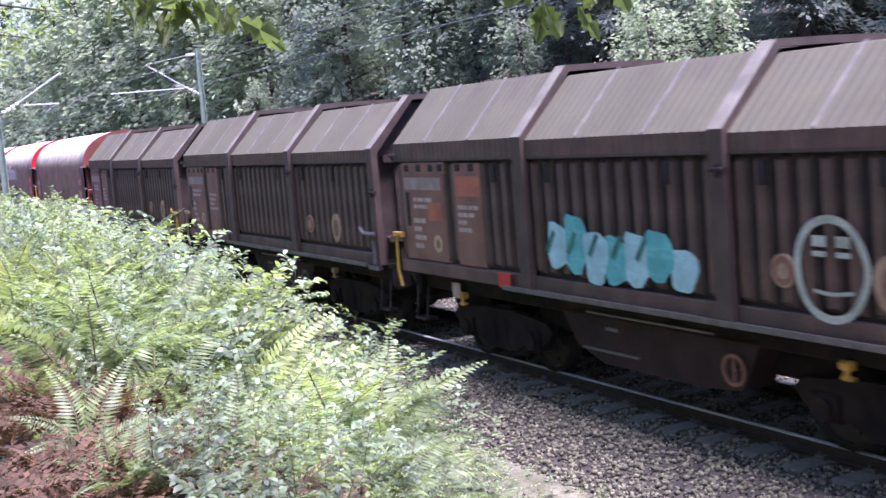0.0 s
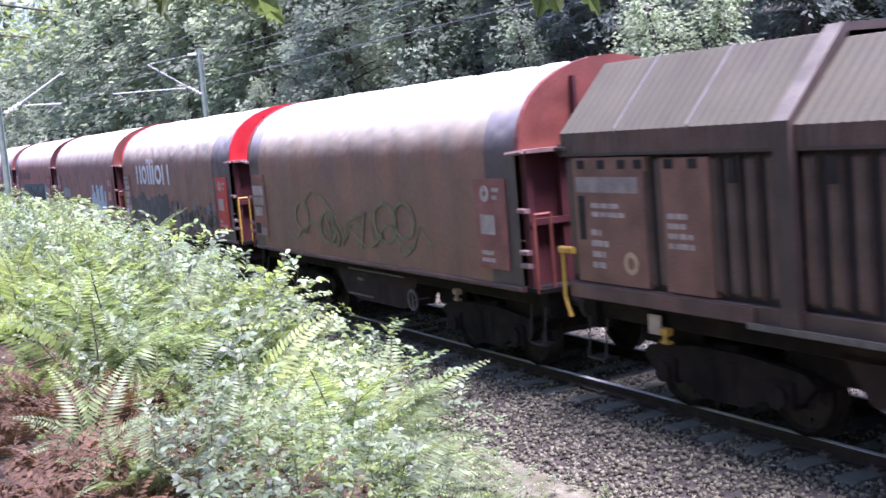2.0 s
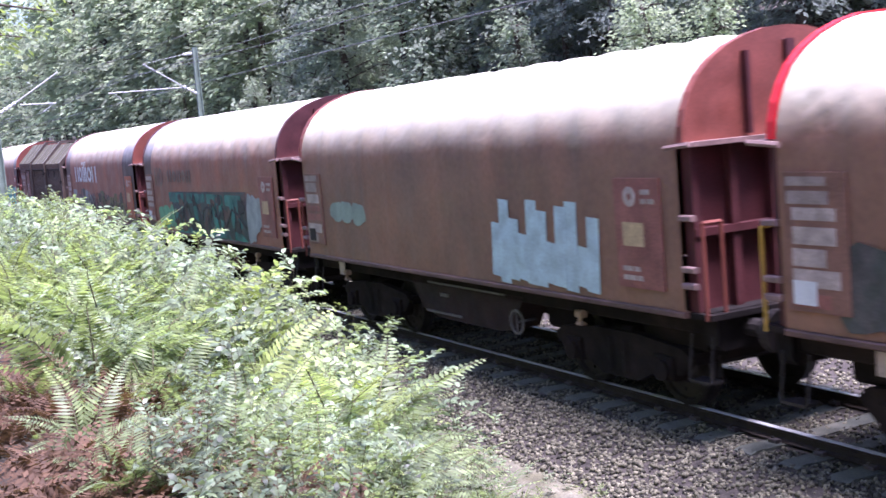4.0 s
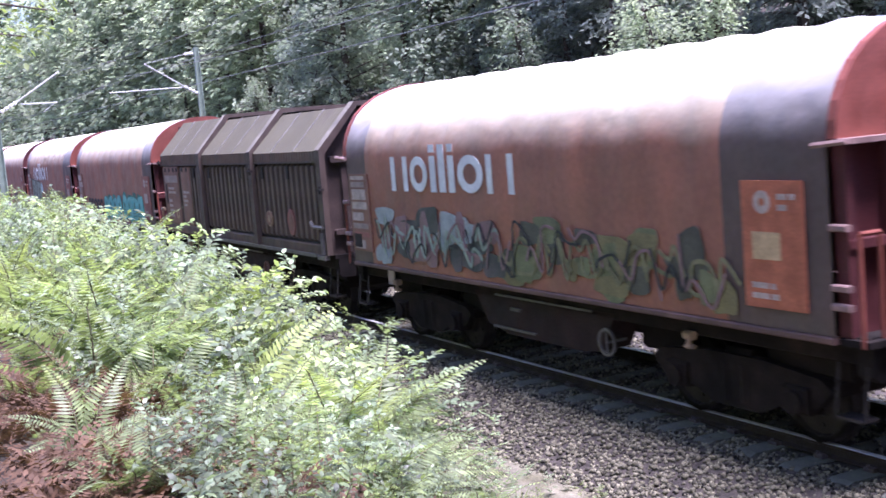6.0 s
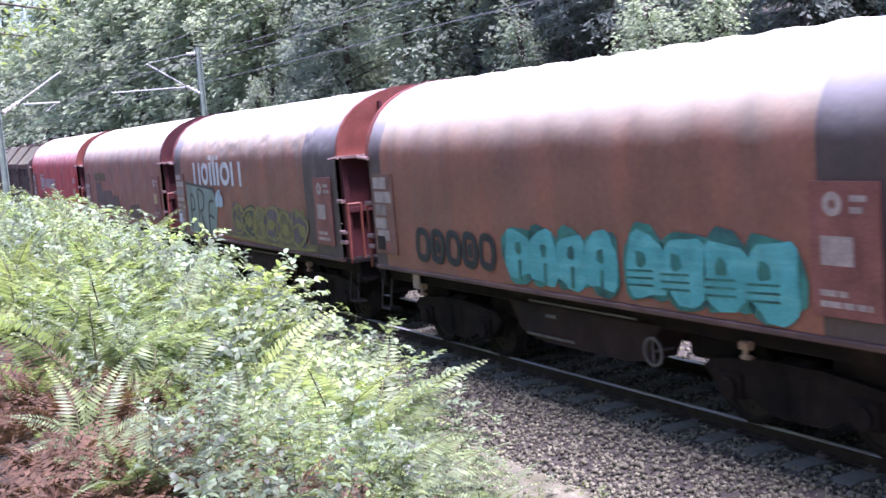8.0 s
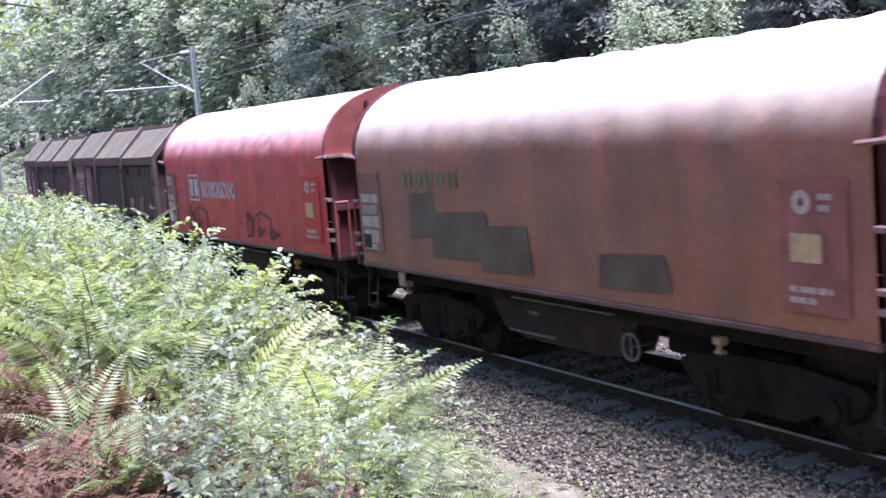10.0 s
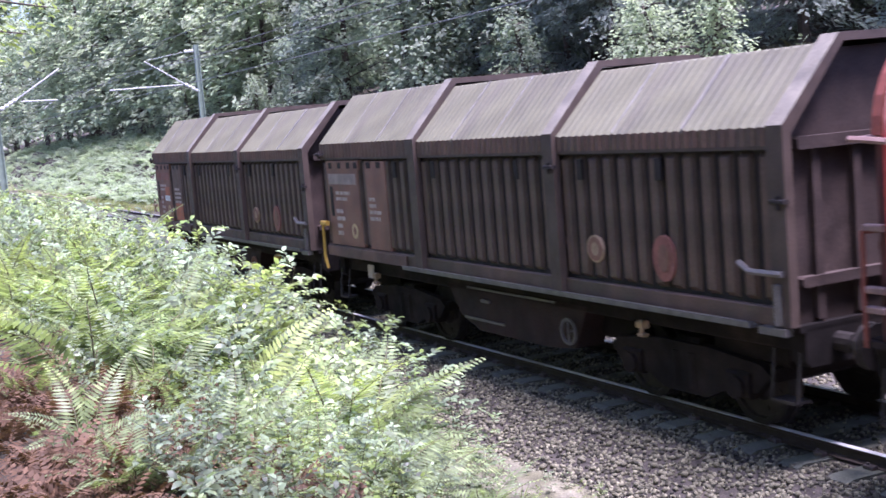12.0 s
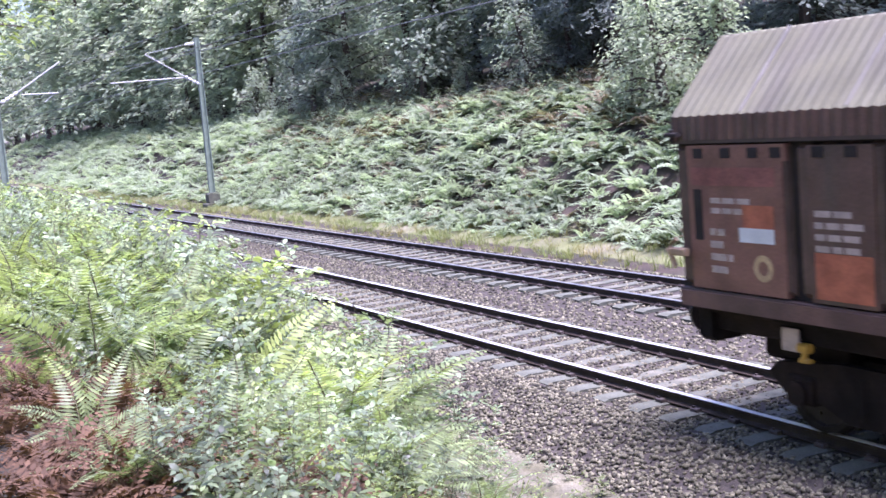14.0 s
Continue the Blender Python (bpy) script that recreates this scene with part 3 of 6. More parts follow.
    part("hand_wheel", hw, M_GALV if index % 2 else M_PLATE, w, "thin ring hand wheel")
    lv = Shape()
    for s, z in ((1.55, 0.93), (8.75, 0.95)):
        lv.box(at(s) - 0.06, at(s) + 0.06, -1.32, -1.22, z - 0.01, z + 0.08, 0, 0.02)
        lv.box(at(s) - 0.04, at(s) + 0.08, -1.33, -1.24, z - 0.10, z - 0.06, 0, 0.02)
        lv.tube([(at(s), -1.3, z - 0.1), (at(s) + 0.02, -1.28, z + 0.05)], 0.03, 6)
    pieces("brake_lever", lv, M_YELLOW if index in (0, 2, 10, 12, 14) else M_OCHRE_D, w, "small changeover lever")
    pl = Shape()
    pl.box(at(1.28), at(1.5), -1.30, -1.28, 0.92, 1.14)
    part("destination_plate", pl, M_LABEL, w, "small pale card holder")
    hs = Shape()
    for ex in (-1, 1):
        hs.tube([(ex * 5.7, 0.35, 1.0), (ex * 5.85, 0.36, 0.75), (ex * 5.98, 0.33, 0.62)], 0.028, 7)
    part("air_hose", hs, M_BROWN_D, w, smooth=True)


def bars(sh, s0, z0, w, h, rows, rnd, y, slot=0, fill=(0.4, 0.95)):
    """Rows of plain bars for lettering too small to read."""
    step = h / rows
    for r in range(rows):
        x, end = s0, s0 + w * rnd.uniform(*fill)
        while x < end - 0.03:
            l = rnd.uniform(0.08, 0.24)
            sh.box(at(x), at(min(x + l, end)), y - 0.004, y, z0 + r * step + step * 0.25, z0 + r * step + step * 0.8, slot)
            x += l + 0.03


ROOF_Y, ROOF_Z, EAVE_Z = 0.74, 3.99, 3.20
def rib_mesh():
    """One pressed rib, proud of the side sheet."""
    ys, yf = SIDE + 0.07, SIDE + 0.012
    a, b, top, bot = 0.080, 0.062, 2.90, 1.48
    ring = [(-a, ys), (-b, yf), (b, yf), (a, ys)]
    v = [(x, y, z + (0.05 if i in (1, 2) else 0) * (1 if z == bot else -1)) for z in (bot, top) for i, (x, y) in enumerate(ring)]
    return Shape().add(v, [(0, 1, 5, 4), (1, 2, 6, 5), (2, 3, 7, 6), (0, 3, 2, 1), (4, 5, 6, 7), (0, 4, 7, 3)]).mesh("rib", M_BROWN)


RIB = None


def hood_parts(length, slots_at, drop, wave, roof):
    """A sliding steel hood: name, mesh, x and side of each part; the sheet comes first. drop: how far it nests below its neighbour."""
    out = []
    rz, ez = ROOF_Z - drop, EAVE_Z - drop * 0.55
    # fascia and roof, one corrugated sheet over both slopes
    sh = Shape()
    m = int(length / 0.034)
    line_ = [(-HALF, 2.955), (-HALF, ez), (-ROOF_Y, rz), (0.0, rz + 0.03), (ROOF_Y, rz), (HALF, ez), (HALF, 2.955)]
    nrm = [(-1, 0), (-0.85, 0.5), (-0.45, 0.9), (0, 1), (0.45, 0.9), (0.85, 0.5), (1, 0)]
    v = []
    for i in range(m + 1):
        k = (0, 1, 1, 0)[i % 4] * wave
        for (y, z), (ny, nz) in zip(line_, nrm):
            v.append((length * i / m, y + ny * k, z + nz * k))
    p = len(line_)
    sh.add(v, [(i * p + j, (i + 1) * p + j, (i + 1) * p + j + 1, i * p + j + 1) for i in range(m) for j in range(p - 1)])
    sh.m = [1 if 0 < j < p - 2 else 0 for i in range(m) for j in range(p - 1)]
    out.append(("hood", sh.mesh("hood", M_BROWN, roof), 0.0, -1))
    # sheet behind the ribs, its colour darkened for the shaded gaps
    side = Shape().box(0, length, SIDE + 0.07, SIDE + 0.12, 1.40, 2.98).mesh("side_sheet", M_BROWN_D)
    sill = Shape().box(0, length, SIDE, SIDE + 0.1, 1.26, 1.44, 0, 0.01).mesh("sill_beam", M_BROWN)
    rail = Shape().box(0, length, SIDE - 0.012, SIDE + 0.12, 2.92, 2.955).mesh("top_rail", M_ARCH)
    slot = Shape().box(-0.05, 0.05, SIDE - 0.002, SIDE + 0.03, 2.62, 2.86).mesh("vent_slot", M_BROWN_D)
    n = max(3, int(length / 0.275))
    for sg in (-1, 1):
        flip = length if sg > 0 else 0.0
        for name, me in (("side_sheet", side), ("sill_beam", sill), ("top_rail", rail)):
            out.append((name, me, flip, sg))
        for i in range(n):
            out.append(("rib", RIB, (i + 0.5) * length / n, sg))
        for q in slots_at:
            out.append(("vent_slot", slot, q, sg))
    return out


def put_hood(w, parts, x):
    h = part("hood", parts[0][1], None, w, "ribbed brown steel sliding hood with greyer corrugated roof")
    h.location.x = x
    for name, me, px, sg in parts[1:]:
        o = part(name, me, None, h)
        o.location.x = px
        if sg > 0:
            o.rotation_euler.z = pi


def arch_mesh(width, grow, drop=0.0):
    """The stiff frame that closes a hood: a band round the whole section."""
    sh = Shape()
    ez, rz = EAVE_Z + 0.01 - drop * 0.55, ROOF_Z + grow - drop
    outer = [(-HALF - grow, 1.28), (-HALF - grow, ez), (-ROOF_Y - grow * 0.4, rz), (0, rz + 0.01), (ROOF_Y + grow * 0.4, rz), (HALF + grow, ez), (HALF + grow, 1.28)]
    inner = [(y * 0.93, z - (0.08 if z > 2 else 0)) for y, z in outer]
    n = len(outer)
    v = [(x, y, z) for x in (0, width) for y, z in outer + inner]
    f, m = [], []
    for j in range(n - 1):
        f += [(j, j + 1, 2 * n + j + 1, 2 * n + j), (n + j, 3 * n + j, 3 * n + j + 1, n + j + 1),
              (j, n + j, n + j + 1, j + 1), (2 * n + j, 2 * n + j + 1, 3 * n + j + 1, 3 * n + j)]
        # slot 1, the lit-looking colour, goes on the roof faces only
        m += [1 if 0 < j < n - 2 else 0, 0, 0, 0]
    f += [(0, 2 * n, 3 * n, n), (n - 1, 2 * n - 1, 4 * n - 1, 3 * n - 1)]
    sh.add(v, f)
    sh.m = m + [0, 0]
    return sh


RIB = rib_mesh()
DROPS = (0.02, 0.09, 0.14)
HOODS = {}
for kind, wave, roof in (("ribbed", 0.022, M_ROOF), ("smooth", 0.010, M_ROOF_DARK)):
    HOODS[kind] = [hood_parts(l, q, d, wave, roof) for l, q, d in zip((3.62, 3.55, 3.62), ([2.95], [0.45, 2.75], [0.45, 1.9]), DROPS)]
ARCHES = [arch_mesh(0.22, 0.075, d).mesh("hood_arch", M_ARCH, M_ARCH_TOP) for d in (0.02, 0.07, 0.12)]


def box_wagon(index, label, paint=None):
    w = empty("hood_wagon", label, "freight wagon", "wagons of the goods train")
    rnd = random.Random(100 + index)
    running_gear(w, index)
    for me, s in zip(HOODS["ribbed" if index < 2 else "smooth"], (0.0, 3.80, 7.52)):
        put_hood(w, me, at(s))
    for s, me in zip((3.60, 7.32, 11.12), ARCHES):
        a = part("hood_arch", me, None, w, "raised steel arch frame")
        a.location.x = at(s)
    # seams over the roof slopes
    sm = Shape()
    for i, s in enumerate((1.1, 2.3, 4.9, 6.1, 8.7, 9.9)):
        rz, ez = ROOF_Z - DROPS[i // 2], EAVE_Z - DROPS[i // 2] * 0.55
        for sg in (-1, 1):
            x = at(s + rnd.uniform(-0.1, 0.1))
            a, b = sg * (HALF + 0.004), sg * (ROOF_Y + 0.012)
            sm.add([(x - 0.013, a, ez + 0.03), (x + 0.013, a, ez + 0.03), (x + 0.013, b, rz + 0.030), (x - 0.013, b, rz + 0.030),
                    (x - 0.013, a, ez - 0.02), (x + 0.013, a, ez - 0.02), (x + 0.013, b, rz - 0.01), (x - 0.013, b, rz - 0.01)],
                   [(0, 1, 2, 3), (4, 7, 6, 5), (0, 3, 7, 4), (1, 5, 6, 2), (0, 4, 5, 1), (3, 2, 6, 7)])
    pieces("roof_seam", sm, M_SEAM, w, "pale seam strips over the roof")
    # end walls
    for ex in (-1, 1):
        e = Shape()
        x0 = ex * (BODY - (0.16 if ex > 0 else 0.10))
        x1 = x0 - ex * 0.06
        d = 0.02 if ex < 0 else 0.12
        ring = [(-1.38, 1.26), (1.38, 1.26), (1.38, 3.16 - d * 0.55), (0.70, 3.93 - d), (0, 3.95 - d), (-0.70, 3.93 - d), (-1.38, 3.16 - d * 0.55)]
        e.prism(ring, min(x0, x1), max(x0, x1))
        rbs = Shape()
        for y in (-1.05, -0.52, 0, 0.52, 1.05):
            rbs.box(min(x0, x0 + ex * 0.06), max(x0, x0 + ex * 0.06), y - 0.05, y + 0.05, 1.3, 2.9, 0, 0.01)
        e.box(min(x0, x0 + ex * 0.10), max(x0, x0 + ex * 0.10), -1.3, 1.3, 2.90, 3.02, 0, 0.02)
        e.box(min(x0, x0 + ex * 0.09), max(x0, x0 + ex * 0.09), -1.3, 1.3, 1.62, 1.72, 0, 0.02)
        part("end_wall", e, M_BROWN_END, w)
        pieces("rib", rbs, M_BROWN_END, w)
    # running board of the long hood
    rb = Shape()
    rb.box(at(3.15), at(10.8), SIDE - 0.09, SIDE + 0.1, 1.225, 1.25, 0)
    rb.box(at(3.15), at(10.8), SIDE - 0.092, SIDE - 0.075, 1.25, 1.285, 0)
    rb.box(at(3.15), at(10.8), SIDE - 0.03, SIDE - 0.015, 1.25, 1.275, 0)
    part("running_board", rb, M_GALV, w, "worn grey steel running rail")
    # sign plates on the short hood
    P = SIDE - 0.002
    pl = Shape()
    pl.box(at(0.22), at(1.55), P, P + 0.07, 1.46, 2.74)
    pl.box(at(0.22), at(1.60), P - 0.004, P + 0.07, 2.74, 2.90)
    part("sign_plate", pl, M_PLATE, w, "flat brown plate with faded lettering")
    p2 = Shape()
    p2.box(at(1.86), at(2.62), P, P + 0.07, 1.46, 2.88)
    part("sign_plate", p2, M_PLATE if index != 0 else M_BROWN, w, "flat brown plate with faded lettering")
    wn = Shape()
    for s in (0.40, 0.80, 1.18, 1.48, 2.0, 2.38):
        wn.box(at(s) - 0.07, at(s) + 0.07, P - 0.008, P, 2.77, 2.87)
    wn.box(at(0.30), at(0.42), P - 0.005, P, 1.95, 2.46)
    pieces("vent_slot", wn, M_BROWN_D, w, "dark vent openings")
    la = Shape()
    la.box(at(0.28), at(1.45), P - 0.004, P, 2.50, 2.68, 1)
    bars(la, 0.55, 2.20, 0.85, 0.20, 2, rnd, P, 0, (0.6, 0.9))
    bars(la, 0.52, 1.60, 0.45, 0.5, 4, rnd, P)
    bars(la, 1.93, 1.90, 0.62, 0.42, 4, rnd, P)
    la.ring_y(at(1.25), 1.72, 0.07, 0.13, P - 0.004, P, 16, 2)
    if index in (0, 14):
        la.box(at(1.92), at(2.58), P - 0.006, P - 0.002, 1.50 if index == 0 else 2.42, 1.92 if index == 0 else 2.70, 3)
        la.box(at(1.0), at(1.42), P - 0.006, P - 0.002, 2.05, 2.32, 3)
    if index == 0:
        la.box(at(0.95), at(1.42), P - 0.010, P - 0.006, 1.96, 2.10, 4)
    pieces("lettering", la, [M_LABEL, M_PLATE_PINK if index == 0 else M_LABEL_DIM, M_OCHRE, M_ORANGE, M_WHITE], w, "faded pale and orange lettering bars")
    # strip under the short hood, warm coloured
    su = Shape()
    su.box(at(0.05), at(3.2), SIDE - 0.035, SIDE - 0.012, 1.26, 1.42)
    if index == 14:
        su.box(at(3.0), at(3.3), SIDE - 0.05, SIDE - 0.035, 1.24, 1.44, 1)
    part("hood_sill", su, [M_SILL, M_REDPL], w, "reddish brown sill strip")
    # round and oval plates on the last hood
    dk = Shape()
    dk.disc_y(at(8.2), 1.83, 0.16, SIDE - 0.012, SIDE + 0.02, 18, 0)
    dk.ring_y(at(8.2), 1.83, 0.08, 0.14, SIDE - 0.018, SIDE - 0.012, 16, 1)
    n = 20
    dk.slab([(at(9.45) + 0.19 * cos(2 * pi * i / n), 1.80 + 0.25 * sin(2 * pi * i / n)) for i in range(n)], SIDE - 0.012, SIDE + 0.02, 2)
    dk.slab([(at(9.45) + 0.09 * cos(2 * pi * i / n), 1.80 + 0.15 * sin(2 * pi * i / n)) for i in range(n)], SIDE - 0.018, SIDE - 0.012, 1)
    pieces("round_plate", dk, [M_OCHRE_D, M_PLATE, M_PLATE_PINK if index in (0, 6, 1) else M_OCHRE_D], w, "weathered ochre and orange round plates")
    # locking levers
    lk = Shape()
    if index:
        lk.tube([(at(-0.02), SIDE - 0.06, 1.82), (at(0.0), SIDE - 0.08, 1.25), (at(0.1), SIDE - 0.08, 1.02)], 0.028, 6)
    else:
        lk.tube([(at(0.05), SIDE - 0.06, 1.95), (at(-0.06), SIDE - 0.08, 1.84), (at(0.02), SIDE - 0.06, 1.66)], 0.03, 6)
    lk.box(at(-0.06), at(0.22), SIDE - 0.10, SIDE - 0.03, 1.78, 1.86, 0, 0.015)
    part("locking_lever", lk, M_YELLOW if index in (1, 12, 14) else M_OCHRE_D, w, "upright locking lever")
    lf = Shape()
    lf.tube([(at(11.2), SIDE - 0.09, 1.30), (at(11.2), SIDE - 0.09, 1.68)], 0.045, 6)
    lf.tube([(at(10.7), SIDE - 0.10, 1.86), (at(10.85), SIDE - 0.10, 1.78), (at(11.28), SIDE - 0.10, 1.78)], 0.032, 6)
    lf.box(at(10.95), at(11.3), SIDE - 0.12, SIDE - 0.02, 1.20, 1.27)
    part("locking_lever", lf, M_YELLOW if index in (12,) else M_GALV, w, "bent locking lever")
    hg = Shape()
    for s, z in ((7.45, 2.78), (11.25, 2.45), (0.1, 3.02)):
        hg.box(at(s) - 0.09, at(s) + 0.10, SIDE - 0.11, SIDE - 0.04, z - 0.025, z + 0.02, 0, 0.01)
        hg.tube([(at(s), SIDE - 0.08, z - 0.08), (at(s), SIDE - 0.08, z + 0.05)], 0.025, 6)
    pieces("latch", hg, M_BROWN_D, w)
    if paint:
        paint(w, rnd)
    return w


# ------------------------------------------------------------------ spray paint, drawn as plain shapes
def blob(sh, s, z, w, h, y, rnd, slot=0, t=0.004):
    """A rounded irregular patch."""
    n = 18
    ph = rnd.uniform(0, 6)
    ring = []
    for i in range(n):
        a = 2 * pi * i / n
        k = 1 + 0.10 * sin(3 * a + ph) + 0.06 * sin(5 * a + ph * 2)
        c, q = cos(a), sin(a)
        px = math.copysign(abs(c) ** 0.7, c)
        pz = math.copysign(abs(q) ** 0.7, q)
        ring.append((at(s) + px * w / 2 * k, z + pz * h / 2 * k))
    sh.slab(ring, y - t, y, slot)


def stroke(sh, pts, width, y, slot=0, t=0.004):
    """A flat brush line through points (s, z)."""
    for (a, b), (c, d) in zip(pts, pts[1:]):
        l = sqrt((c - a) ** 2 + (d - b) ** 2) or 1
        nx, nz = -(d - b) / l * width / 2, (c - a) / l * width / 2
        ex, ez = (c - a) / l * width * 0.3, (d - b) / l * width * 0.3
        sh.slab([(at(a - ex + nx), b - ez + nz), (at(a - ex - nx), b - ez - nz), (at(c + ex - nx), d + ez - nz), (at(c + ex + nx), d + ez + nz)], y - t, y, slot)


def flow(sh, pts, width, y, slot=0, t=0.004, closed=False):
    """A flat ribbon along a smooth curve through points (s, z)."""
    n = len(pts)
    if closed:
        ctl = [pts[(i - 1) % n] for i in range(n + 3)]
    else:
        ctl = [pts[0]] + list(pts) + [pts[-1]]
    path = []
    for i in range(len(ctl) - 3):
        a, b, c, d = ctl[i:i + 4]
        for k in range(5):
            u = k / 5
            path.append(tuple(0.5 * (2 * b[q] + (c[q] - a[q]) * u + (2 * a[q] - 5 * b[q] + 4 * c[q] - d[q]) * u * u + (3 * b[q] - a[q] - 3 * c[q] + d[q]) * u ** 3) for q in (0, 1)))
    path.append(ctl[-2])
    v = []
    for i, (a, b) in enumerate(path):
        (c, d), (e, f) = path[max(i - 1, 0)], path[min(i + 1, len(path) - 1)]
        l = sqrt((e - c) ** 2 + (f - d) ** 2) or 1
        nx, nz = -(f - d) / l * width / 2, (e - c) / l * width / 2
        v += [(at(a + nx), y - t, b + nz), (at(a - nx), y - t, b - nz), (at(a + nx), y, b + nz), (at(a - nx), y, b - nz)]
    fs = []
    for i in range(len(path) - 1):
        p, q = 4 * i, 4 * i + 4
        fs += [(p, p + 1, q + 1, q), (p + 2, q + 2, q + 3, p + 3), (p, q, q + 2, p + 2), (p + 1, p + 3, q + 3, q + 1)]
    e = 4 * (len(path) - 1)
    sh.add(v, fs + [(0, 2, 3, 1), (e, e + 1, e + 3, e + 2)], slot)


def squiggle(s, z, w, h, n, rnd):
    return [(s + w * (i + rnd.uniform(-0.5, 0.5)) / n, z + h * rnd.uniform(0.0, 1.0)) for i in range(n + 1)]


def paint_face_and_tag(w, rnd):
    y = SIDE - 0.006
    g = Shape()
    for i, (dh, dz) in enumerate(((0.55, 0.0), (0.7, 0.05), (0.62, -0.08), (0.55, -0.1), (0.6, -0.05), (0.55, 0.02), (0.45, -0.1))):
        blob(g, 4.42 + i * 0.39, 1.86 + dz - i * 0.005, 0.46, dh, y - 0.002 * (i % 3), rnd, i % 2)
    for i in range(5):
        stroke(g, [(4.2 + i * 0.45, 1.8), (4.35 + i * 0.45, 2.02)], 0.07, y - 0.012, 2)
    pieces("graffiti", g, [M_CYAN_PALE, M_CYAN, M_TEAL], w, "pale cyan spray-painted blobs")
    f = Shape()
    flow(f, [(8.79 + 0.42 * cos(a * pi / 6) * (1 + 0.04 * sin(5 * a)), 1.88 + 0.45 * sin(a * pi / 6)) for a in range(12)], 0.075, y, 0, 0.004, True)
    for s in (8.66, 8.94):
        f.box(at(s) - 0.08, at(s) + 0.08, y - 0.004, y, 2.08, 2.18)
        f.box(at(s) - 0.08, at(s) + 0.08, y - 0.004, y, 1.99, 2.04)
    flow(f, [(8.58, 1.68), (8.8, 1.66), (9.05, 1.69)], 0.035, y - 0.004)
    pieces("graffiti", f, M_SAGE_PALE, w, "pale sage spray-painted oval with squares")


# ------------------------------------------------------------------ tarpaulin wagons
PROFILE = [(-1.47, 1.27), (-1.475, 1.7), (-1.475, 2.2), (-1.475, 2.7), (-1.472, 3.0), (-1.455, 3.16), (-1.41, 3.33), (-1.33, 3.50), (-1.21, 3.67), (-1.04, 3.82), (-0.82, 3.95), (-0.55, 4.05), (-0.28, 4.11), (0.0, 4.13)]
PROFILE = [PROFILE[0]] + [(a + (c - a) * k / 2, b + (d - b) * k / 2) for (a, b), (c, d) in zip(PROFILE, PROFILE[1:]) for k in (1, 2)]
PROFILE = PROFILE + [(-y, z) for y, z in reversed(PROFILE[:-1])]


def tarp_mesh(seed, wrinkle, s0, s1, mats, grey):
    """Cloth over hoops: sags between them, creased along the shoulders."""
    sh = Shape()
    nx = 160
    v = []
    hoop = 0.88
    drape = random.Random(int(seed * 10))
    bays = [[(drape.uniform(3.36, 3.85), drape.uniform(0.06, 0.30), drape.uniform(-0.34, 0.34), drape.uniform(0.1, 1.2)) for _ in range(4)] for _ in range(14)]
    for i in range(nx + 1):
        s = s0 + (s1 - s0) * i / nx
        ph = (s - s0) / hoop
        u = ph % 1.0
        sag = (0.5 - 0.5 * cos(2 * pi * ph)) ** 0.6
        seam = math.exp(-(min(u, 1 - u) * hoop / 0.035) ** 2)
        for y, z in PROFILE:
            up = smooth_step(2.95, 3.5, z)
            # swags: sharp curved creases that hang between two hoops
            crease = 0.0
            if 2.7 < z < 3.95:
                for top, deep, lean, amp in bays[int(ph)]:
                    q = (z - (top + lean * (u - 0.5) - deep * sin(pi * u))) / 0.034
                    crease += amp * (math.exp(-q * q) - 0.7 * math.exp(-(q + 1.9) ** 2)) * sin(pi * u) ** 0.5
            fine = noise.noise((s * 3, z * 4 + y, seed + 4.0))
            d = -0.028 * sag * up + wrinkle * (0.012 * crease + 0.012 * fine * up) + 0.007 * noise.noise((s * 1.5, z * 0.6, seed + 9.0)) * (1 - up) + 0.007 * seam
            r = sqrt(y * y + (z - 2.2) ** 2 * up + 1e-6)
            v.append((at(s), y + d * (y / r if r > 0.01 else 0), z + d * ((z - 2.2) / r) * up))
    p = len(PROFILE)
    f, m = [], []
    for i in range(nx):
        s = s0 + (s1 - s0) * (i + 0.5) / nx
        for j in range(p - 1):
            f.append((i * p + j, (i + 1) * p + j, (i + 1) * p + j + 1, i * p + j + 1))
            m.append(1 if any(a <= s <= b for a, b in grey) else 0)
    sh.add(v, f)
    sh.m = m
    return sh


def end_ring(dy, dz=0.0):
    return [(y * (1 - dy), z - dz if z > 2 else z) for y, z in PROFILE]


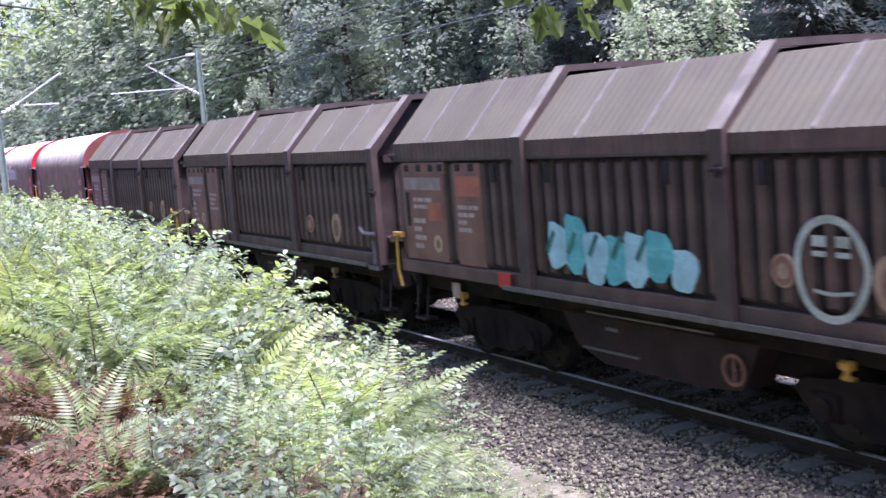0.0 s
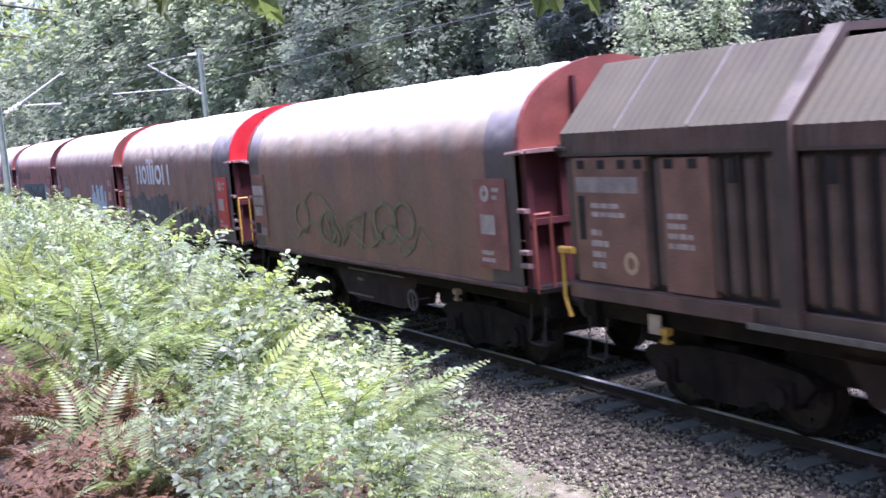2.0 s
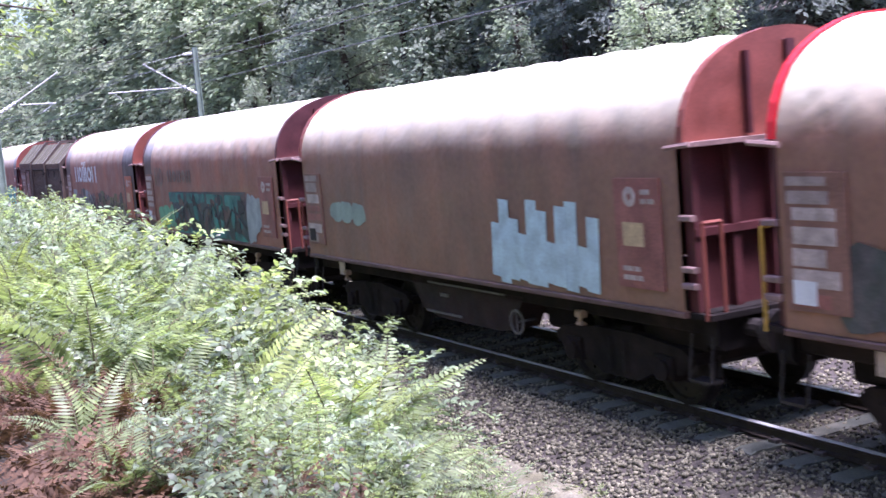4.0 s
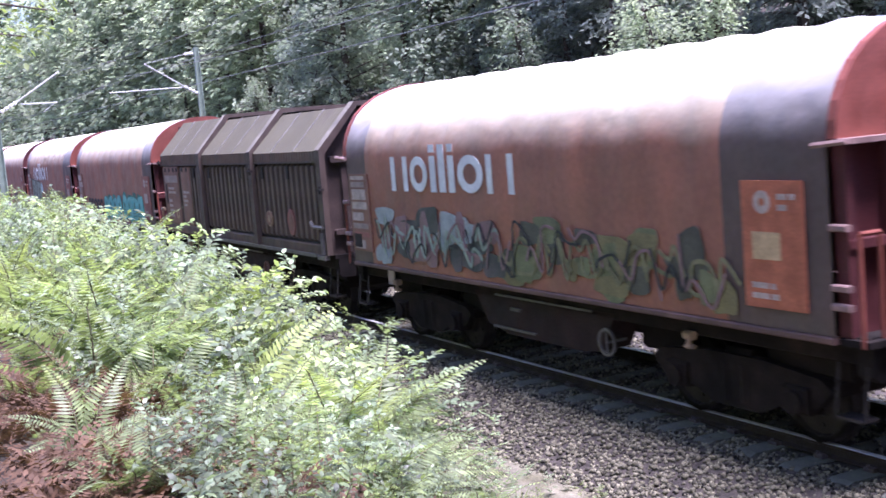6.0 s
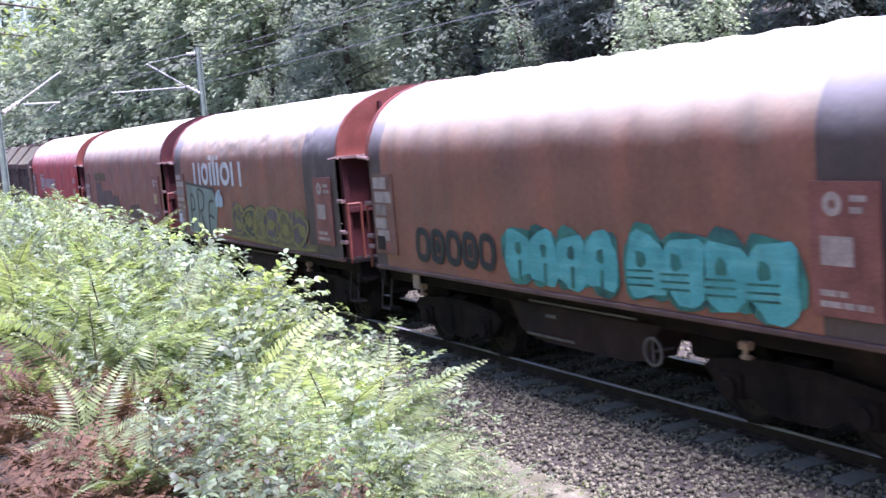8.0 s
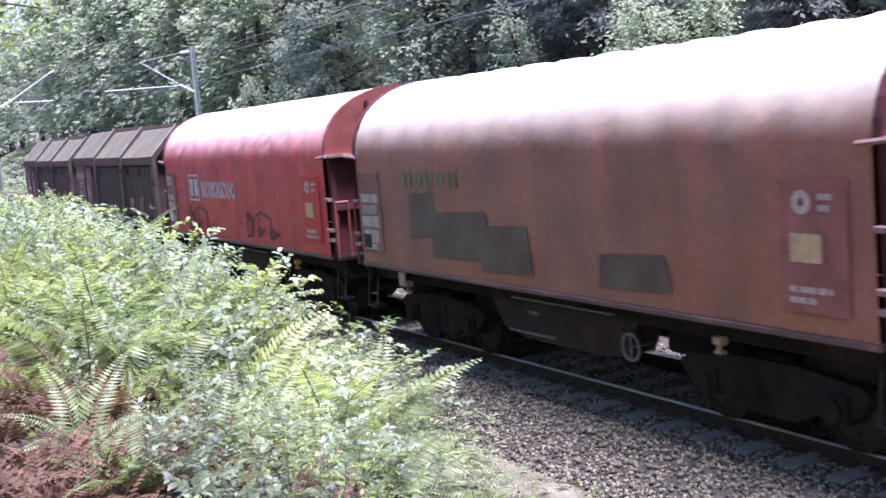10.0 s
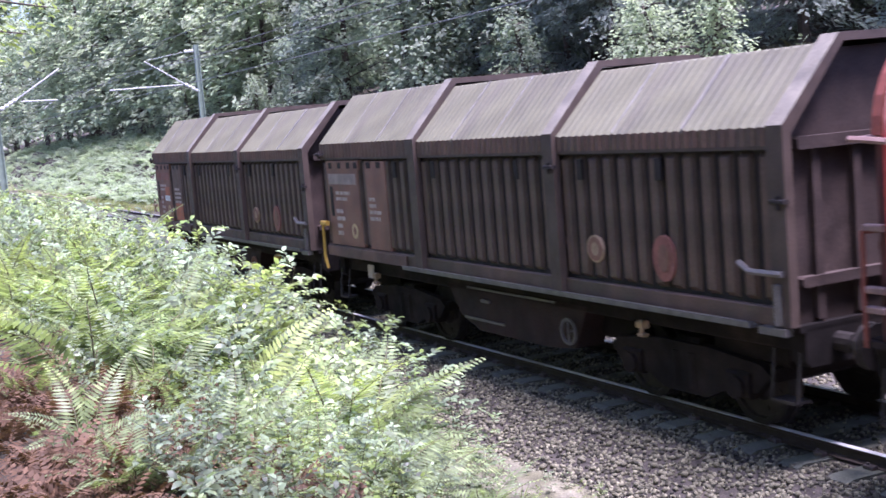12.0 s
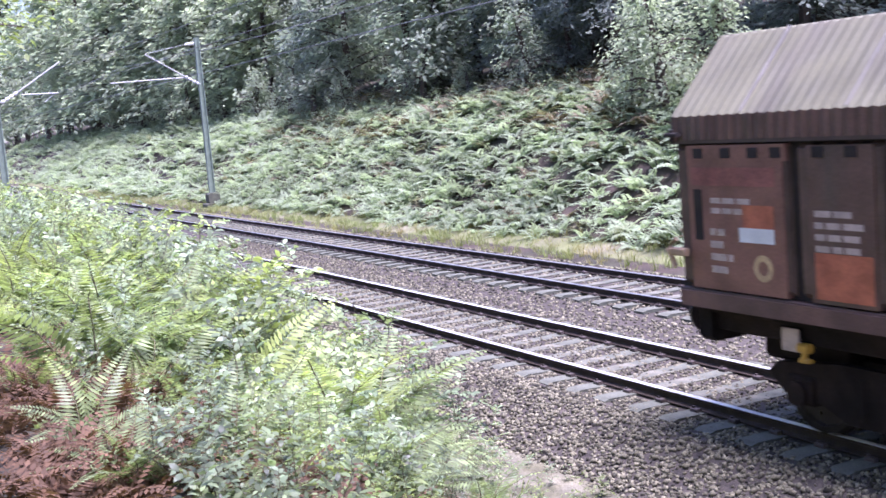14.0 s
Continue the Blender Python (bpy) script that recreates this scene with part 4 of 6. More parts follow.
def tarp_wagon(index, label, cloth, wrinkle, end_mat, paint=None, grey=(), front_plate=None):
    w = empty("tarp_wagon", label, "freight wagon", "wagons of the goods train")
    rnd = random.Random(200 + index)
    running_gear(w, index, 7.35)
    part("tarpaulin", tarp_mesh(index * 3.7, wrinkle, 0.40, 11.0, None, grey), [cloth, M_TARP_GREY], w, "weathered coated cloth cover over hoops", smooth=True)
    for ex in (-1, 1):
        x0 = at(0.38) if ex < 0 else at(11.02)
        x1 = x0 + ex * 0.10
        e = Shape()
        e.prism([(y, z) for y, z in end_ring(-0.008, -0.02) if z > 2.98] , min(x0, x1), max(x0, x1))
        e.box(min(x1, x1 + ex * 0.05), max(x1, x1 + ex * 0.05), -0.06, 0.06, 3.05, 4.0, 1, 0.01)
        e.box(min(x1, x1 + ex * 0.08), max(x1, x1 + ex * 0.08), -0.65, -0.60, 3.05, 3.9, 1)
        part("end_wall", e, [end_mat, M_END_DARK], w, "arched red steel end wall")
        lw = Shape()
        xi = x0 - ex * 0.02
        lw.prism([(-1.40, 1.26), (1.40, 1.26), (1.40, 2.99), (-1.40, 2.99)], min(xi, xi + ex * 0.05), max(xi, xi + ex * 0.05))
        rbs = Shape()
        for y in (-1.36, -0.85, -0.3, 0.3, 0.85, 1.36):
            rbs.box(min(xi, xi + ex * 0.14), max(xi, xi + ex * 0.14), y - 0.05, y + 0.05, 1.26, 2.98, 0, 0.01)
        rbs.box(min(xi, xi + ex * 0.16), max(xi, xi + ex * 0.16), -1.4, 1.4, 2.05, 2.13, 0, 0.01)
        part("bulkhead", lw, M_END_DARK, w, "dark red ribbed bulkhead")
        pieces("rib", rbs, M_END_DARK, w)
        pf = Shape()
        pf.box(min(x0, x0 + ex * 0.34), max(x0, x0 + ex * 0.34), -1.44, 1.44, 1.20, 1.26)
        part("end_platform", pf, M_UNDER, w)
        lg = Shape()
        lg.box(min(x0, x0 + ex * 0.24), max(x0, x0 + ex * 0.24), -1.46, 1.46, 2.97, 3.02, 0, 0.01)
        lg.tube([(x0 - ex * 0.12, -1.54, 2.97), (x0 + ex * 0.28, -1.54, 3.0)], 0.03, 6)
        part("ledge", lg, M_GALV_PINK, w, "pale edged ledge across the end")
        la = Shape()
        for y in (-1.44, -1.2):
            la.tube([(x0 + ex * 0.28, y, 1.2), (x0 + ex * 0.28, y, 2.2)], 0.022, 6)
        la.tube([(x0 + ex * 0.28, -1.44, 2.2), (x0 + ex * 0.28, -1.2, 2.2)], 0.022, 6)
        part("hand_rail", la, M_YELLOW if index == 10 else M_END_RUST, w, "upright grab rail")
        cl = Shape()
        for z in (1.55, 1.72, 2.25):
            cl.box(min(x0, x0 + ex * 0.2), max(x0, x0 + ex * 0.2), -1.52, -1.44, z - 0.03, z + 0.03, 0, 0.01)
        pieces("clamp", cl, M_GALV_PINK, w, "worn pinkish clamp levers")
    sl = Shape()
    sl.box(at(0.40), at(11.0), -1.50, -1.36, 1.20, 1.265, 0, 0.012)
    sl.box(at(0.40), at(11.0), 1.36, 1.50, 1.20, 1.265, 0, 0.012)
    part("side_sill", sl, M_SILL, w, "worn sill under the cloth")
    P = -1.486
    pr = Shape()
    pr.box(at(0.48), at(1.22), P - 0.02, P, 1.46, 2.72)
    part("sign_plate", pr, M_PLATE, w, "brown plate with faded lettering panels")
    lr = Shape()
    z = 1.5
    while z < 2.66:
        h = rnd.uniform(0.08, 0.2)
        lr.box(at(0.52 + rnd.uniform(0, 0.06)), at(1.18 - rnd.uniform(0, 0.25)), P - 0.025, P - 0.02, z, min(z + h, 2.69), rnd.choice((0, 0, 1, 2)))
        z += h + rnd.uniform(0.02, 0.06)
    lr.box(at(0.56), at(0.84), P - 0.03, P - 0.025, 1.52, 1.74, 3)
    pieces("lettering", lr, [M_LABEL, M_LABEL_DIM, M_PLATE_PINK, M_BROWN_D if index % 2 else M_WHITE], w, "faded pale lettering bars")
    fr = Shape()
    fr.box(at(9.92), at(10.72), P - 0.02, P, 1.46, 2.66)
    fm = front_plate or M_PLATE_PINK
    part("sign_plate", fr, fm, w, "upright reddish plate with markings")
    lf = Shape()
    lf.ring_y(at(10.2), 2.46, 0.04, 0.11, P - 0.025, P - 0.02, 16, 0)
    bars(lf, 10.4, 2.36, 0.28, 0.2, 2, rnd, P - 0.02)
    lf.box(at(10.05), at(10.42), P - 0.025, P - 0.02, 1.92, 2.18, 1)
    bars(lf, 10.02, 1.52, 0.62, 0.2, 2, rnd, P - 0.02)
    pieces("lettering", lf, [M_LABEL, M_LABEL if index in (5, 11, 10, 4) else M_OCHRE], w, "faded pale marking bars")
    if paint:
        paint(w, rnd)
    return w


YP = -1.486


def wordmark(w, s0, z0, z1, widths, gap, m, label, tall=()):
    """A faded company mark, drawn as plain bars and ovals."""
    sh = Shape()
    s = s0
    for i, wd in enumerate(widths):
        top = z1 + (0.16 if i in tall else 0.0)
        bw = min(0.14, wd * 0.34)
        if wd < 0.2:
            sh.box(at(s), at(s + wd), YP - 0.004, YP, z0, top - (0.16 if i in tall and i % 2 == 0 else 0))
            if i in tall and i % 2 == 0:
                sh.box(at(s), at(s + wd), YP - 0.004, YP, top - 0.11, top)
        elif i % 2:
            r = (top - z0) / 2
            sh.ring_y(at(s + wd / 2), z0 + r, r - bw * 0.85, r, YP - 0.004, YP, 22, 0, wd / (2 * r))
        else:
            sh.box(at(s), at(s + bw), YP - 0.004, YP, z0, top)
            sh.box(at(s + wd - bw), at(s + wd), YP - 0.004, YP, z0, top)
        s += wd + gap
    pieces("painted_mark", sh, m, w, label)


def mark_white(w):
    wordmark(w, 2.12, 2.46, 2.98, (0.56, 0.55, 0.17, 0.19, 0.17, 0.70, 0.68), 0.10, M_WHITE, "large worn white block mark", (2, 3, 4))


def grime_patches(w, rnd, s0, s1, z0, z1, n, mats, label, sizes=(0.25, 0.7)):
    g = Shape()
    for i in range(n):
        blob(g, rnd.uniform(s0, s1), rnd.uniform(z0, z1), rnd.uniform(*sizes), rnd.uniform(*sizes) * 0.7, YP - 0.0012 * (i % 9), rnd, i % len(mats), 0.003)
    pieces("graffiti", g, mats, w, label)


def bubbles(sh, s0, s1, z0, z1, n, rnd, slots, y=None, edge=None):
    y = YP if y is None else y
    wd = (s1 - s0) / n
    for i in range(n if edge is not None else 0):
        blob(sh, s0 + wd * (i + 0.5), (z0 + z1) / 2, wd * 1.22, (z1 - z0) * 1.12, y + 0.002, rnd, edge)
    for i in range(n):
        blob(sh, s0 + wd * (i + 0.5), (z0 + z1) / 2 + rnd.uniform(-0.03, 0.03), wd * 1.08, (z1 - z0) * rnd.uniform(0.9, 1.06), y - 0.002 * (i % 2), rnd, slots[i % len(slots)])


def paint_w2(w, rnd):
    sh = Shape()
    a, b, c, d, k, y = 2.42, 3.28, 2.06, 2.68, 0.05, YP
    sh.box(at(a), at(b), y - 0.004, y, c, c + k); sh.box(at(a), at(b), y - 0.004, y, d - k, d)
    sh.box(at(a), at(a + k), y - 0.004, y, c + k, d - k); sh.box(at(b - k), at(b), y - 0.004, y, c + k, d - k)
    for s in (2.54, 2.90):
        sh.box(at(s), at(s + 0.26), y - 0.004, y, 2.17, 2.57)
    pieces("painted_mark", sh, M_MARK_RED, w, "pale framed square mark")
    wordmark(w, 3.47, 2.15, 2.52, (0.26, 0.26, 0.27, 0.25, 0.28, 0.27, 0.25, 0.26), 0.055, M_MARK_RED, "row of pale block marks")
    g = Shape()
    for s0 in (1.8, 6.1):
        for ds, dz, r in ((0.1, 1.72, 0.10), (0.62, 1.60, 0.20), (0.95, 1.70, 0.12), (1.25, 1.52, 0.11), (1.95, 1.50, 0.12)):
            g.ring_y(at(s0 + ds), dz, r * 0.82, r, YP - 0.008, YP - 0.004, 16)
        stroke(g, [(s0 + 0.45, 1.80), (s0 + 0.62, 1.92), (s0 + 0.80, 1.76), (s0 + 0.75, 1.42), (s0 + 0.45, 1.40)], 0.045, YP - 0.010)
        stroke(g, [(s0 + 1.05, 1.84), (s0 + 1.35, 1.92), (s0 + 1.95, 1.82), (s0 + 1.9, 1.45), (s0 + 2.4, 1.55)], 0.045, YP - 0.012)
        stroke(g, [(s0 + 1.3, 1.80), (s0 + 1.15, 1.45), (s0 + 1.6, 1.60)], 0.04, YP - 0.014)
    pieces("graffiti", g, M_BLACK_THIN, w, "thin dark spray-painted scrawl")


def paint_w3(w, rnd):
    g = Shape()
    for s0, s1, z0, z1 in ((2.9, 4.6, 1.50, 2.20), (4.3, 5.6, 1.40, 2.05), (7.0, 8.3, 1.42, 1.85), (2.2, 3.1, 1.75, 2.45)):
        g.slab([(at(s0), z0), (at(s1), z0 + 0.04), (at(s1 - 0.1), z1), (at(s0 + 0.06), z1 - 0.05)], YP - 0.003 - 0.001 * s0, YP - 0.001 * s0)
    pieces("graffiti", g, M_FAINT_PATCH, w, "dark overpainted patches")
    wordmark(w, 2.1, 2.50, 2.74, (0.25, 0.25, 0.25, 0.25, 0.25), 0.1, M_FAINT, "faint worn marks")


def paint_w4(w, rnd):
    mark_white(w)
    g = Shape()
    g.slab([(at(1.35), 2.50), (at(3.6), 2.36), (at(3.9), 2.05), (at(3.5), 1.32), (at(1.35), 1.32)], YP - 0.004, YP)
    pieces("graffiti", g, M_SAGE, w, "sage green spray-painted panel")
    g = Shape()
    flow(g, [(1.62, 1.36), (1.66, 1.80), (1.70, 2.20), (1.95, 2.16), (1.96, 1.90), (1.70, 1.84)], 0.06, YP - 0.007)
    flow(g, [(2.25, 1.34), (2.30, 1.80), (2.36, 2.34), (2.78, 2.24), (2.70, 1.92), (2.40, 1.84)], 0.06, YP - 0.007)
    flow(g, [(2.45, 1.82), (2.62, 1.60), (2.92, 1.34)], 0.06, YP - 0.012)
    flow(g, [(3.10, 1.34), (3.12, 1.70), (3.22, 2.06), (3.55, 2.10)], 0.06, YP - 0.007)
    flow(g, [(3.08, 1.74), (3.28, 1.76), (3.50, 1.70)], 0.06, YP - 0.012)
    stroke(g, [(1.35, 2.5), (3.6, 2.38), (3.9, 2.05)], 0.06, YP - 0.007)
    pieces("graffiti", g, M_FAINT_DARK, w, "dark spray-painted outlines")
    g = Shape()
    for i in range(3):
        blob(g, 3.9 + 0.12 * i, 2.12 + 0.1 * (i % 2), 0.3, 0.3, YP - 0.009 - 0.001 * i, rnd)
    pieces("graffiti", g, M_PALEB, w, "pale blue spray-painted loop")
    g = Shape()
    forms = (5.30, 6.05, 6.75, 7.45, 8.20, 8.95)
    for i, s in enumerate(forms):
        blob(g, s, 1.72 - 0.02 * (i % 3), 0.95, 0.72, YP - 0.001 * (i % 4), rnd, (0, 2, 1, 0, 1, 0)[i])
    g.slab([(at(4.2), 1.36), (at(9.8), 1.30), (at(9.9), 1.42), (at(4.5), 1.46)], YP - 0.003, YP, 1)
    pieces("graffiti", g, [M_PURPLE, M_OLIVE_D, M_FAINT_DARK], w, "grey and olive spray-painted letter shapes")
    g = Shape()
    for i, s in enumerate(forms[:6]):
        j = lambda a, k=0.12: a + rnd.uniform(-k, k)
        y = YP - 0.0070 - 0.0012 * (i % 3)
        flow(g, [(j(s - 0.36), j(1.48, 0.05)), (j(s - 0.42), j(1.80)), (j(s - 0.10), j(2.02, 0.06)), (j(s + 0.34), j(1.94)), (j(s + 0.46), j(1.66)), (j(s + 0.16), j(1.42, 0.05))], 0.06, y, 0, 0.004, True)
        flow(g, [(s - 0.30, j(1.62)), (s + 0.02, j(1.78)), (s + 0.30, j(1.60)), (s + 0.10, j(1.46))], 0.05, y - 0.004)
        blob(g, s + rnd.uniform(-0.15, 0.2), j(1.62, 0.12), 0.34, 0.22, y - 0.003, rnd)
    flow(g, [(4.2, 1.40), (5.0, 1.36), (6.6, 1.34), (8.4, 1.30), (9.7, 1.33)], 0.05, YP - 0.012)
    for s, h in ((5.2, 2.08), (5.5, 2.05), (8.9, 2.06), (9.2, 2.04)):
        flow(g, [(s, 1.90), (s + 0.04, h), (s + 0.14, 1.92)], 0.07, YP - 0.011)
    pieces("graffiti", g, M_OLIVE, w, "yellow olive spray-painted outlines")


def paint_w5(w, rnd):
    g = Shape()
    for i in range(5):
        c = 2.1 + 0.48 * i
        flow(g, [(c - 0.17, 1.66), (c - 0.10, 1.86), (c + 0.12, 1.84), (c + 0.18, 1.66), (c + 0.10, 1.48), (c - 0.12, 1.50)], 0.11, YP - 0.002 * (i % 2), 0, 0.004, True)
        if i % 2:
            blob(g, c, 1.66, 0.16, 0.2, YP, rnd)
    pieces("graffiti", g, M_BLACK, w, "dark spray-painted bubble shapes")
    g = Shape()
    bubbles(g, 4.52, 6.95, 1.36, 2.02, 4, rnd, (0,), YP - 0.002, 1)
    bubbles(g, 7.15, 9.75, 1.36, 2.10, 4, rnd, (0,), YP - 0.002, 1)
    pieces("graffiti", g, [M_CYAN, M_TEAL], w, "cyan spray-painted bubble shapes")
    g = Shape()
    for s in (4.85, 5.45, 6.05, 6.65):
        blob(g, s, 1.78, 0.13, 0.16, YP - 0.009, rnd)
        stroke(g, [(s, 1.38), (s + 0.02, 1.60)], 0.07, YP - 0.009)
    for s in (7.4, 8.0, 8.7, 9.3):
        blob(g, s, 1.80, 0.17, 0.18, YP - 0.009, rnd)
        for z in (1.5, 1.58, 1.66):
            stroke(g, [(s - 0.25, z), (s + 0.2, z + 0.02)], 0.025, YP - 0.009)
    pieces("graffiti", g, M_TEAL, w, "dark teal spray-painted details")


def paint_w7(w, rnd):
    mark_white(w)
    grime_patches(w, rnd, 5.4, 9.6, 1.45, 2.05, 26, [M_FAINT_DARK, M_FAINT, M_OLIVE_D], "faded olive spray-painted shapes")
    grime_patches(w, rnd, 1.5, 5.2, 1.45, 2.1, 30, [M_PATCH_DARK, M_GREYBLUE, M_PINKISH], "grey spray-painted shapes")
    g = Shape()
    for i in range(8):
        flow(g, squiggle(1.4 + i * 0.46, 1.42, 0.7, 0.7, 5, rnd), 0.05, YP - 0.014 - 0.001 * (i % 4))
    for i in range(9):
        flow(g, squiggle(5.2 + i * 0.48, 1.44, 0.8, 0.55, 5, rnd), 0.045, YP - 0.019 - 0.001 * (i % 4), 1)
    for i in range(16):
        flow(g, squiggle(1.4 + i * 0.50, 1.36, 0.7, 0.75, 4, rnd), 0.035, YP - 0.024 - 0.001 * (i % 5), 2 + i % 2)
    pieces("graffiti", g, [M_SAGE, M_FAINT_GREEN, M_BLACK, M_PINKISH], w, "pale and dark spray-painted outlines")


def paint_w8(w, rnd):
    g = Shape()
    bubbles(g, 1.6, 3.2, 1.32, 1.93, 3, rnd, (0,))
    pieces("graffiti", g, M_GREEN, w, "bright green spray-painted bubbles")
    g = Shape()
    g.slab([(at(2.9), 2.28), (at(9.0), 2.34), (at(9.0), 1.30), (at(3.2), 1.30)], YP - 0.003, YP, 1)
    for s0, s1 in ((2.75, 4.1), (4.4, 5.9), (6.1, 7.3), (7.5, 8.6)):
        g.box(at(s0), at(s1), YP - 0.007, YP - 0.003, 2.02, 2.26, 0)
        m = (s0 + s1) / 2
        stroke(g, [(m - 0.1, 2.05), (m + 0.05, 1.5)], 0.3, YP - 0.008, 0)
        stroke(g, [(s1 - 0.2, 2.05), (s1 - 0.1, 1.6)], 0.2, YP - 0.009, 0)
    g.slab([(at(3.2), 1.28), (at(8.9), 1.28), (at(8.4), 1.48), (at(4.4), 1.42)], YP - 0.010, YP - 0.004, 0)
    for i in range(46):
        blob(g, rnd.uniform(3.2, 8.8), rnd.uniform(1.40, 2.15), rnd.uniform(0.12, 0.5), rnd.uniform(0.08, 0.32), YP - 0.014 - 0.0008 * (i % 7), rnd, rnd.choice((1, 1, 2, 3)), 0.003)
    for i in range(7):
        flow(g, squiggle(3.0 + i * 0.85, 1.5, 0.9, 0.7, 3, rnd), 0.05, YP - 0.022 - 0.001 * (i % 3), 2)
    pieces("graffiti", g, [M_TEAL, M_PATCH_TEAL, M_BLACK, M_FAINT_PATCH], w, "teal and dark spray-painted block shapes")
    g = Shape()
    for i in range(3):
        blob(g, 9.2 + 0.3 * i, 1.75 + 0.1 * i, 0.5, 1.0 - 0.2 * i, YP - 0.004 - 0.001 * i, rnd)
    pieces("graffiti", g, M_GREYBLUE, w, "pale grey spray-painted patch")
    wordmark(w, 2.75, 2.52, 2.82, (0.42, 0.34, 0.34, 0.34, 0.34), 0.09, M_FAINT_TAN, "faint worn tan marks")
    wordmark(w, 1.48, 2.40, 2.90, (0.36, 0.36), 0.06, M_FAINT_TAN, "faint framed mark")


def paint_w9(w, rnd):
    g = Shape()
    for i in range(11):
        a = 7.2 + i * 0.22
        stroke(g, [(a, 1.36 + 0.1 * rnd.random()), (a + 0.05, 2.0 + 0.22 * sin(i * 1.9) + 0.10 * (i % 3))], 0.24, YP - 0.0015 * (i % 4))
    pieces("graffiti", g, M_PALEB, w, "pale blue spray-painted letters shapes")
    g = Shape()
    bubbles(g, 1.6, 3.0, 1.9, 2.25, 3, rnd, (0,))
    pieces("graffiti", g, M_SAGE, w, "faded sage spray-painted shapes")


def paint_w10(w, rnd):
    mark_white(w)
    g = Shape()
    for i in range(10):
        blob(g, 1.45 + i * 0.40, 1.78 + rnd.uniform(-0.12, 0.12), 0.8, 0.75, YP - 0.001 * (i % 5), rnd)
    pieces("graffiti", g, M_PATCH_DARK, w, "dark grey-green overpainted patches")
    grime_patches(w, rnd, 5.4, 9.7, 1.36, 2.02, 110, [M_PATCH_DARK, M_PURPLE, M_GREYBLUE_D, M_BLACK, M_PINKISH, M_FAINT_PATCH], "dark mottled spray-painted shapes", (0.10, 0.36))


def paint_w11(w, rnd):
    g = Shape()
    for i in range(6):
        flow(g, squiggle(2.4 + i * 0.95, 1.48, 1.6, 0.5, 5, rnd), 0.04, YP - 0.002 * (i % 4))
    for c, z, r in ((3.2, 1.95, 0.28), (4.45, 1.78, 0.30), (4.75, 1.62, 0.18), (6.9, 1.95, 0.34), (7.6, 2.0, 0.30)):
        g.ring_y(at(c), z, r - 0.05, r, YP - 0.012, YP - 0.006, 20, 0, 1.3)
    stroke(g, [(3.4, 2.2), (3.75, 2.44), (4.3, 2.3), (4.9, 1.95)], 0.05, YP - 0.01)
    stroke(g, [(5.1, 1.5), (5.4, 1.95), (6.1, 2.08), (5.9, 1.5)], 0.05, YP - 0.014)
    pieces("graffiti", g, M_FAINT_GREEN, w, "faint olive green spray-painted scrawl")


# End walls of the hood wagons: a darker brown than the sides.
M_BROWN_END = mat("dark_end_paint", (0.048, 0.032, 0.028), 0.75, 0.3, 4.0, 0.15, 45)
M_SEAM = mat("dusty_seam", (0.20, 0.188, 0.17), 0.7, 0.25, 5.0, 0.1, 50)
M_LABEL_DIM = mat("label_dim", (0.30, 0.235, 0.21), 0.6, 0.25, 6.0, 0.05, 50)
M_SILL = mat("sill_reddish", (0.105, 0.062, 0.052), 0.6, 0.25, 4.0, 0.1, 50, second=(0.17, 0.095, 0.076), second_scale=1.2)
M_OCHRE_D = mat("dirty_ochre", (0.34, 0.235, 0.15), 0.6, 0.25)
M_CYAN_PALE = mat("pale_cyan_spray", (0.34, 0.60, 0.62), 0.55, 0.2, 4.0, 0.05, 40)
M_GALV_PINK = mat("worn_pinkish_steel", (0.24, 0.155, 0.14), 0.55, 0.3, 6.0, 0.1, 50)
M_PLATE_PINK = mat("faded_red_plate", (0.27, 0.105, 0.085), 0.6, 0.3, 3.0, 0.05, 40)
M_MARK_RED = mat("pale_mark", (0.50, 0.46, 0.44), 0.6, 0.25, 5.0, 0.05, 50)
M_BLACK_THIN = mat("black_thin_spray", (0.09, 0.05, 0.05), 0.6, 0.4, 3.0, 0.05, 40)
M_PATCH_DARK = mat("dark_patch", (0.060, 0.068, 0.062), 0.6, 0.3, 4.0, 0.05, 40, second=(0.12, 0.10, 0.10), second_scale=3.0)
M_PATCH_TEAL = mat("dark_teal_patch", (0.055, 0.085, 0.080), 0.6, 0.4, 2.0, 0.05, 40, second=(0.11, 0.06, 0.055), second_scale=2.0)
M_FAINT_DARK = mat("faint_dark_spray", (0.085, 0.085, 0.065), 0.6, 0.3, 4.0, 0.05, 40)
M_FAINT_PATCH = mat("faint_patch", (0.125, 0.078, 0.062), 0.6, 0.35, 2.0, 0.05, 40, second=(0.10, 0.09, 0.065), second_scale=2.0)
M_FAINT_TAN = mat("faint_tan", (0.22, 0.155, 0.125), 0.6, 0.3, 4.0, 0.05, 40)
M_FAINT_GREEN = mat("faint_olive", (0.185, 0.18, 0.095), 0.6, 0.3, 4.0, 0.05, 40)
M_OLIVE_D = mat("dull_olive", (0.18, 0.16, 0.075), 0.6, 0.3, 4.0, 0.05, 40)
M_GREYBLUE = mat("grey_blue_spray", (0.30, 0.34, 0.34), 0.6, 0.25, 4.0, 0.05, 40)
M_GREYBLUE_D = mat("dull_grey_spray", (0.17, 0.17, 0.18), 0.6, 0.25, 4.0, 0.05, 40)
M_PINKISH = mat("dull_pink_spray", (0.24, 0.15, 0.15), 0.6, 0.25, 4.0, 0.05, 40)

